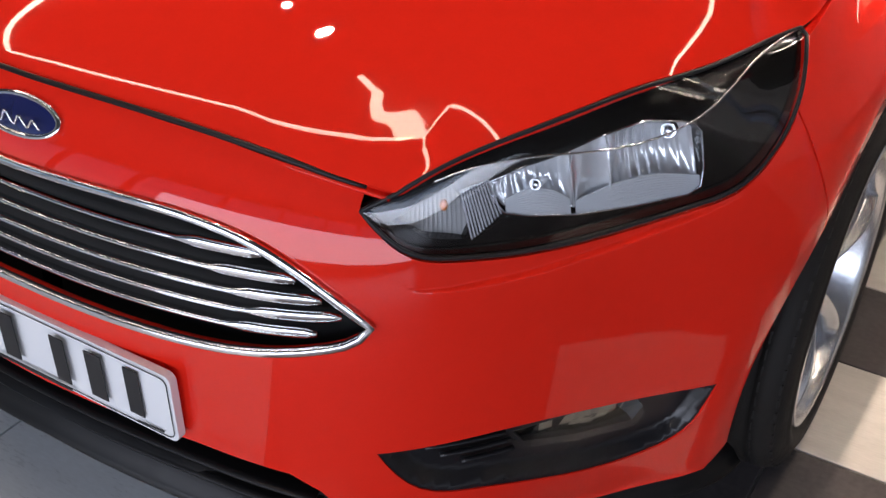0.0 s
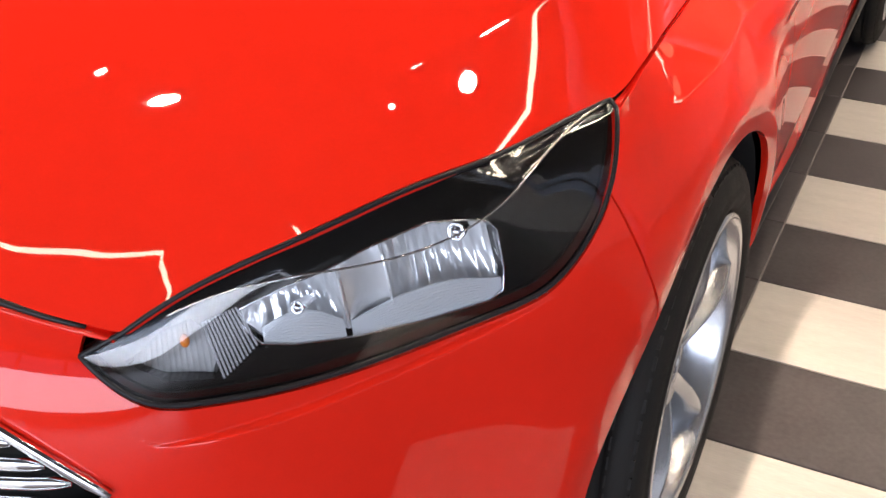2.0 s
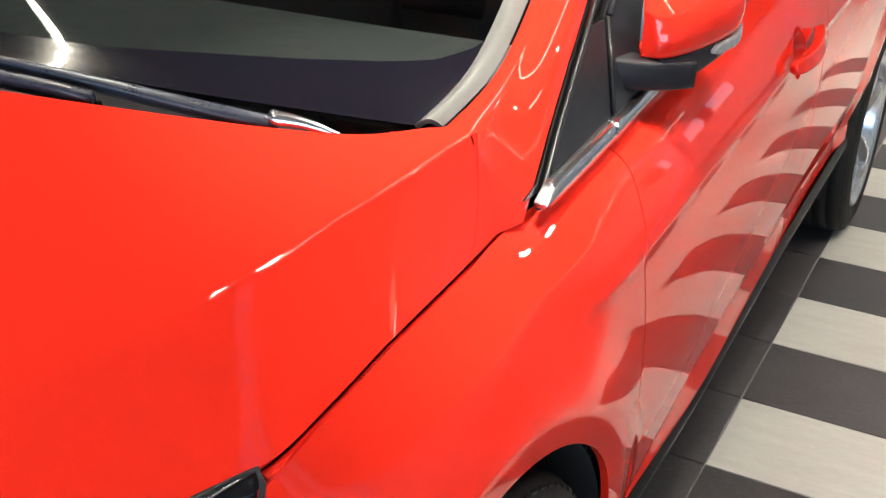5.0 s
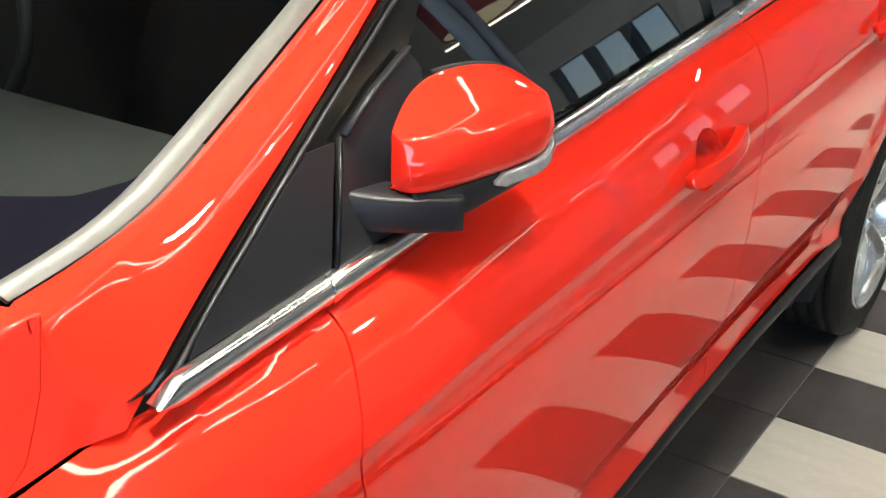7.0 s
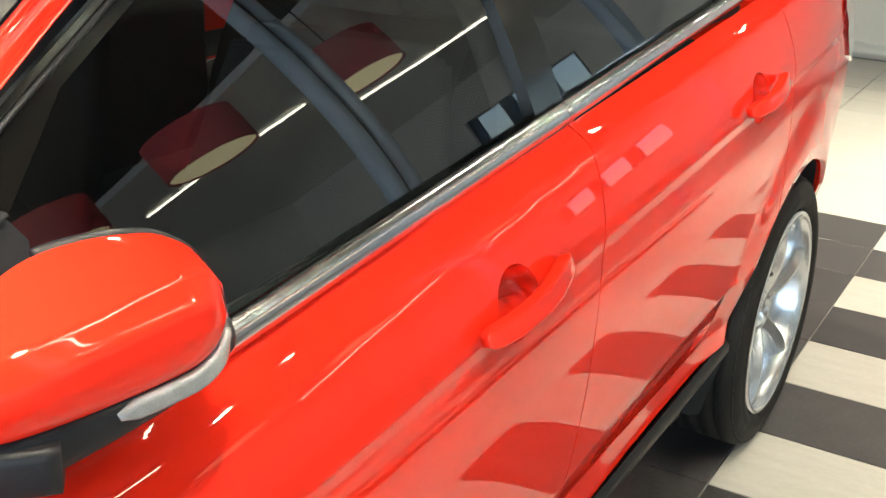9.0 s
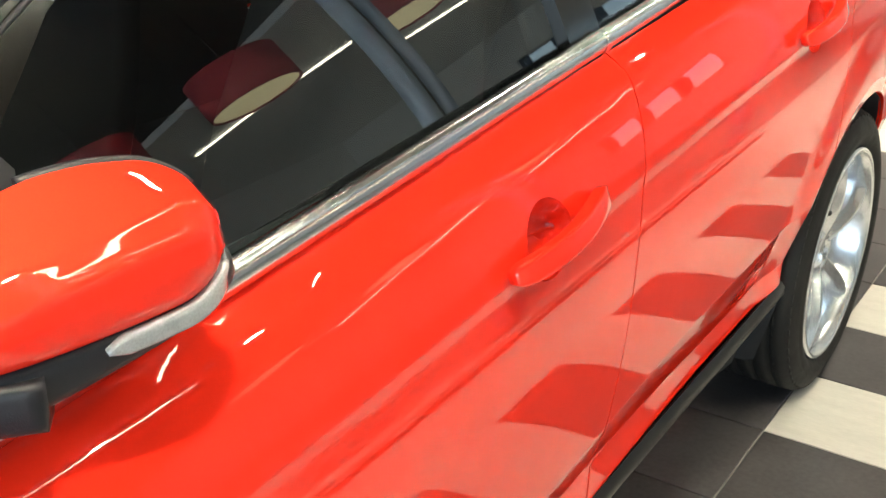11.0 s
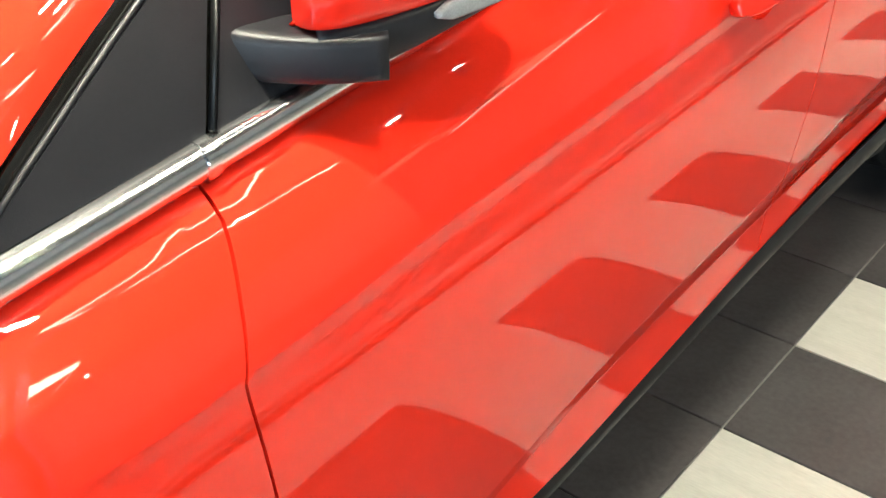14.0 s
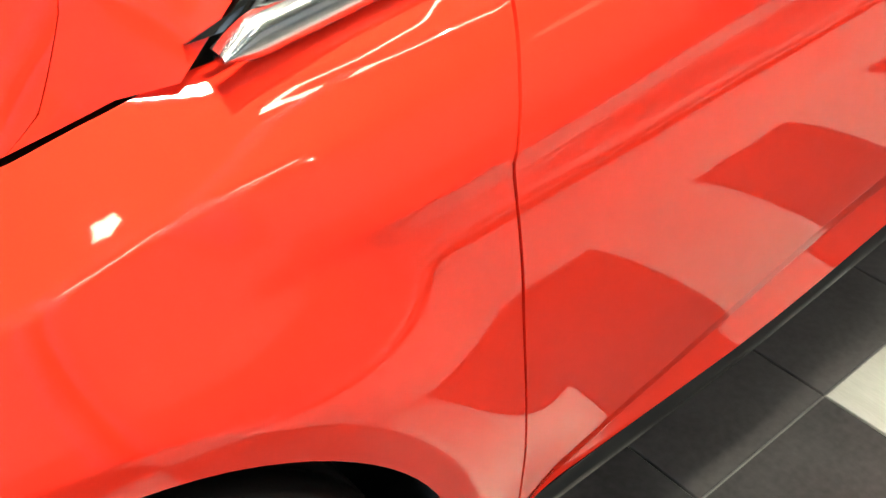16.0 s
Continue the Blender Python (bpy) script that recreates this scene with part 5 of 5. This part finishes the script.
# ---------- cabin ----------
U, V = np.meshgrid(np.linspace(-.66, .66, 40), np.linspace(0, 1, 16), indexing="ij")
dash = np.stack([U, 1.10 + .52 * V - .06 * (1 - (U / .66) ** 2) * (1 - V), .955 + .035 * np.sin(np.pi * V) - .16 * np.clip(V - .75, 0, 1) * 4 * .5 + .03 * np.exp(-((U + .37) / .16) ** 2) * np.sin(np.pi * V)], -1)
v, f, n = sheet(dash, .02, (0, 0, 1))
raw("dashboard", v, f, DASH, car, "grey soft dashboard top", normals=n)
solid("dash_front", box(1.3, .06, .40, (0, 1.60, .70)), DASH, car, bevel=.02)
a = np.linspace(0, 2 * math.pi, 40, endpoint=False)
p = np.stack([-.37 + .185 * np.cos(a), 1.72 + .07 * np.sin(a), .92 + .17 * np.sin(a)], -1)
solid("steering_wheel", bar(p, (0, 1, 0), .014, .014, 10, True), BLACK, car, "black steering wheel")
for x, y in ((.37, 2.05), (-.37, 2.05), (.37, 2.95), (-.37, 2.95)):
    seat = new("car_seat")
    seat.parent = car
    seat["label"] = "dark cloth seat"
    solid("cushion", box(.52, .52, .16, (x, y, .50)), FABRIC, seat, bevel=.05)
    solid("backrest", ([(x + i * (.25 if k < .9 else .19), y + .22 + (k - .5) * .36 + j * .06, k) for k in (.50, .80, 1.08) for j in (-1, 1) for i in (-1, 1)],
                       [(0, 1, 5, 4), (2, 6, 7, 3), (0, 4, 6, 2), (1, 3, 7, 5), (4, 5, 9, 8), (6, 10, 11, 7), (4, 8, 10, 6), (5, 7, 11, 9), (8, 9, 11, 10), (0, 2, 3, 1)], None), FABRIC, seat, bevel=.03)
    solid("head_restraint", box(.26, .10, .17, (x, y + .46, 1.20)), FABRIC, seat, bevel=.04)
for side in (1, -1):
    k = np.linspace(1.0, 1.42, 12)
    p = np.stack([side * (side_x(2.4, k) - .05), 2.40 - .10 * (k - 1.0), k], -1)
    solid("door_pillar", bar(p, (0, 1, 0), .045, .02, 8), DARK, car)
    v, f, n = sheet(np.stack([np.stack([np.full(20, side * x), np.linspace(1.35, 3.3, 20), np.full(20, z) + .04 * np.linspace(0, 1, 20)], -1) for x, z in ((.77, .93), (.74, .95), (.70, .92), (.70, .40))], 1), .01, (-side, 0, .2))
    raw("door_card", v, f, DASH, car, normals=n)
solid("headlining", box(1.0, 1.7, .02, (0, 2.9, 1.40)), FABRIC, car)
solid("rear_shelf", box(1.2, .6, .03, (0, 3.55, .98)), DASH, car)

# ---------- showroom ----------
X0, X1, Y0, Y1, H = -5.0, 7.4, -4.0, 8.7, 2.7
solid("floor", box(X1 - X0, Y1 - Y0, .1, ((X0 + X1) / 2, (Y0 + Y1) / 2, -.056)), GROUT, None, smooth=False)
floor_ob = bpy.data.objects["floor"]
tagged(floor_ob, "dark and pale rectangular tiled showroom floor", "floor", kind="structure")
ceiling = solid("ceiling", box(X1 - X0, Y1 - Y0, .1, ((X0 + X1) / 2, (Y0 + Y1) / 2, H + .05)), CEIL, None, smooth=False)
tagged(ceiling, "plain dark painted showroom ceiling", "ceiling", kind="structure")


dropped = solid("ceiling_panel", box(X1 - 2.3, Y1 - 4.7, .06, ((X1 + 2.3) / 2, (Y1 + 4.7) / 2, H - .032)), WALL, None, smooth=False)
tagged(dropped, "pale grey dropped ceiling panel", "ceiling", kind="structure")


def wall(name, sx, sy, at, label):
    w = solid(name, box(sx, sy, H, (at[0], at[1], H / 2)), WALL, None, smooth=False)
    return tagged(w, label, "wall", kind="structure")


wall("wall_back", 3.95 - X0, .2, ((X0 + 3.95) / 2, Y1 + .1), "plain white painted showroom wall")
wall("wall_corner", X1 - 5.2, .2, ((X1 + 5.2) / 2, Y1 + .1), "plain white painted wall beside a small window")
wall("wall_side", .2, Y1 - Y0, (X0 - .1, (Y0 + Y1) / 2), "plain white painted side wall")
skirt = solid("baseboard", box(3.95 - X0, .02, .10, ((X0 + 3.95) / 2, Y1 - .011, .05)), WALL, None, bevel=.004)
tagged(skirt, "white painted skirting board", "baseboard", kind="structure")

# glazed fronts: sill wall, posts, panes; plain wall beside them
wall("wall_near", .2, Y1 - Y0, (X1 + .1, (Y0 + Y1) / 2), "plain white painted side wall")
for name, wy, lo, hi in (("window_1", Y1 + .1, 3.95, 5.2), ("window_2", Y0 - .1, X0, X1)):
    win = new(name)
    tagged(win, "glazed showroom opening with dark frames", "window", kind="structure")
    def put(n, a, b, z0, z1, t, mat, lab=""):
        return solid(n, box(b - a, t, z1 - z0, ((a + b) / 2, wy, (z0 + z1) / 2)), mat, win, lab, smooth=False)
    z0, z1 = (1.40, 2.15) if wy > 0 else (.35, 2.6)
    put("window_sill", lo, hi, 0, z0, .2, WALL)
    put("window_head", lo, hi, z1, H, .2, WALL)
    n = max(3, int((hi - lo) / 1.2))
    for i in range(n + 1):
        c = lo + (hi - lo) * i / n
        put("window_post", c - .04, c + .04, z0, z1, .12, STEEL)
    for i in range(n):
        a, b = lo + (hi - lo) * i / n + .04, lo + (hi - lo) * (i + 1) / n - .04
        put("pane", a, b, z0, z1, .012, LENS).visible_shadow = False

# outside ground
gm = material("asphalt", (.10, .10, .10), .9, vary=.2, vary_scale=2)
me = solid("ground", box(400, 400, .1, (0, 0, -.35)), gm, None, smooth=False)
tagged(me, "grey asphalt ground outside the showroom", "ground", kind="structure")

# blue-grey screen frame that mirrors in the doors: twin-flanged posts on a dark floor channel
frame_thing = new("screen_frame")
tagged(frame_thing, "blue-grey metal screen frame with twin posts on a dark floor channel", "screen frame")
for y in (1.25, 3.66, 5.55):
    for d in (-.042, .042):
        solid("post_flange", box(.06, .048, H - .10, (2.06, y + d, H / 2)), STEEL_BLUE, frame_thing, "blue-grey post flange", bevel=.006)
    solid("post_web", box(.05, .05, H - .11, (2.08, y, H / 2)), DARK, frame_thing)
solid("floor_channel", box(.030, 5.4, .014, (1.91, 2.95, .007)), BLACK, frame_thing, "black floor channel", bevel=.003)
solid("channel_rib", box(.014, 5.4, .010, (1.97, 2.95, .005)), BLACK, frame_thing, bevel=.002)
solid("top_rail", box(.10, 5.4, .06, (2.04, 2.95, H - .03)), STEEL_BLUE, frame_thing, bevel=.006)

# ceiling lights
def strip(name, pts, z, w, mat):
    p = np.array([(x, y, z) for x, y in pts], float)
    ob = solid(name, bar(p, (0, 0, 1), .010, w, 6, False, 4.0), mat, None, smooth=False)
    return tagged(ob, "slim warm white led strip light on the ceiling", "strip light", "ceiling strip lights")


STRIPS = [[(-1.6, 3.3), (-1.9, 2.2), (-2.41, .85), (-2.44, -.5), (-1.4, -.35), (-.41, -.2), (.26, .14), (0, .55), (-.15, .66)], [(.30, 2.95), (1.00, 2.45), (1.66, 1.90), (1.86, 1.42), (2.08, 1.82), (2.72, 3.00)], [(3.45, 1.3), (2.95, 1.75), (2.5, 1.35)], [(5.3, 5.45), (4.6, 5.55), (3.97, 5.8)], [(4.36, 6.6), (3.9, 6.9), (3.4, 7.1)]]
# many of these spots are unseen lamps, added along with the fill beams
SPOTS_AND_FILL = [(1.30, 1.40, .070), (1.20, 1.09, .020), (2.3, 3.1, .040), (4.4, 2.2, .036), (4.6, 5.0, .036), (2.4, 2.5, .030), (1.35, 5.0, .030), (1.5, 3.1, .022), (1.4, 6.6, .040), (-1.05, 1.2, .020), (-.6, .98, .018), (.70, 1.22, .020), (.5, -1.7, .030), (-.12, 3.10, .060), (.12, 4.2, .040)]

for pts in STRIPS:
    # each straight run is a lamp of its own
    for a, b in zip(pts[:-1], pts[1:]):
        strip("strip_light", [a, b], H - (.075 if a[1] > 4.7 and a[0] > 2.3 else .012), .006 if a[0] > 3.4 else .024 if a[0] > .5 else .016 if a[0] > .1 else .012 if a[1] > .5 and a[0] > -.1 else .030, LED_FAINT if a[0] > 3.35 else LED)
for x, y, r0 in SPOTS_AND_FILL:
    spot = new("spotlight")
    tagged(spot, "small round recessed ceiling spotlight, from a set with added fill lamps", "spotlight", "ceiling spotlights")
    bm = bmesh.new()
    bmesh.ops.create_cone(bm, cap_ends=True, segments=24, radius1=r0, radius2=r0, depth=.012)
    bm.transform(Matrix.Translation((x, y, H - .018)))
    part("lens", bm, LAMP if r0 > .028 else SMALL_LAMP, spot, smooth=False)
    a = np.linspace(0, 2 * math.pi, 32, endpoint=False)
    solid("ring", bar(np.stack([x + (r0 + .01) * np.cos(a), y + (r0 + .01) * np.sin(a), np.full(32, H - .012)], -1), (0, 0, 1), .010, .010, 8, True), WALL, spot)

for x, y, r in ((2.55, 4.5, .20), (2.95, 3.95, .20), (3.5, 3.55, .20)):
    pend = new("pendant_lamp")
    tagged(pend, "maroon drum pendant lamp with cream diffuser", "pendant lamp", "pendant lamps")
    a = np.linspace(0, 2 * math.pi, 40, endpoint=False)
    zt, zb = 2.25, 2.0
    vv = [(x + rr * math.cos(t), y + rr * math.sin(t), z) for rr, z in ((r, zb), (r, zt), (r - .01, zt), (r - .01, zb)) for t in a]
    raw("shade", vv, [(j * 40 + i, j * 40 + (i + 1) % 40, ((j + 1) % 4) * 40 + (i + 1) % 40, ((j + 1) % 4) * 40 + i) for j in range(4) for i in range(40)], SHADE, pend, "maroon fabric drum shade", smooth=False)
    raw("diffuser", [(x + (r - .012) * math.cos(t), y + (r - .012) * math.sin(t), zb + .01) for t in a], [tuple(range(40))], SHADE_IN, pend, "cream diffuser disc")
    solid("cord", bar([(x, y, zt - .02), (x, y, H)], (1, 0, 0), .004, .004, 6), BLACK, pend)

# floor tiles, one object each near the car, the rest joined
TW, TL, KX, KY = .60, .30, .845, .233


def tile_mesh(name, mat):
    bm = bmesh.new()
    bmesh.ops.create_cube(bm, size=1)
    bm.transform(Matrix.Diagonal((TW - .004, TL - .004, .008, 1)))
    top = [e for e in bm.edges if all(v.co.z > 0 for v in e.verts)]
    bmesh.ops.bevel(bm, geom=top, offset=.0012, segments=1, affect="EDGES")
    bm.transform(Matrix.Translation((0, 0, -.004)))
    m = bpy.data.meshes.new(name)
    bm.to_mesh(m)
    bm.free()
    m.materials.append(mat)
    return m


TILES = {"dark": tile_mesh("dark_tile", TILE_DARK), "pale": tile_mesh("pale_tile", TILE_PALE), "grey": tile_mesh("grey_tile", TILE_GREY), "mid": tile_mesh("mid_tile", TILE_MID)}


def tile_kind(i, j):
    """i: columns outwards from the car's side, j: rows from its nose."""
    if j < 0:
        return "grey" if i <= -2 else "dark"
    if i < 0:
        return "dark" if j < 17 else "pale"
    if i == 0:
        return "pale" if j % 2 == 0 or j >= 18 else "dark"
    return "dark" if j < 3 else "pale" if i == 1 else "mid"


rest = {k: ([], []) for k in TILES}
near = 0
for i in range(-11, 11):
    for j in range(-20, 28):
        x, y = KX + (i + .5) * TW, KY + (j + .5) * TL
        if not (X0 < x - TW / 2 and x + TW / 2 < X1 and Y0 < y - TL / 2 and y + TL / 2 < Y1):
            continue
        kind = tile_kind(i, j)
        if -2 <= i <= 3 and -4 <= j <= 24 and near < 300:
            ob = new("tile", TILES[kind])
            ob.parent = floor_ob
            ob.matrix_basis = Matrix.Translation((x, y, 0))
            near += 1
        else:
            vv, ff = rest[kind]
            k = len(vv)
            a, b = TW / 2 - .002, TL / 2 - .002
            vv += [(x - a, y - b, 0), (x + a, y - b, 0), (x + a, y + b, 0), (x - a, y + b, 0)] + [(x - a, y - b, -.006), (x + a, y - b, -.006), (x + a, y + b, -.006), (x - a, y + b, -.006)]
            ff += [(k, k + 1, k + 2, k + 3), (k, k + 4, k + 5, k + 1), (k + 1, k + 5, k + 6, k + 2), (k + 2, k + 6, k + 7, k + 3), (k + 3, k + 7, k + 4, k)]
for kind, (vv, ff) in rest.items():
    if vv:
        tagged(raw(kind + "_tiles", vv, ff, TILES[kind].materials[0], floor_ob, smooth=False), kind="stuff")
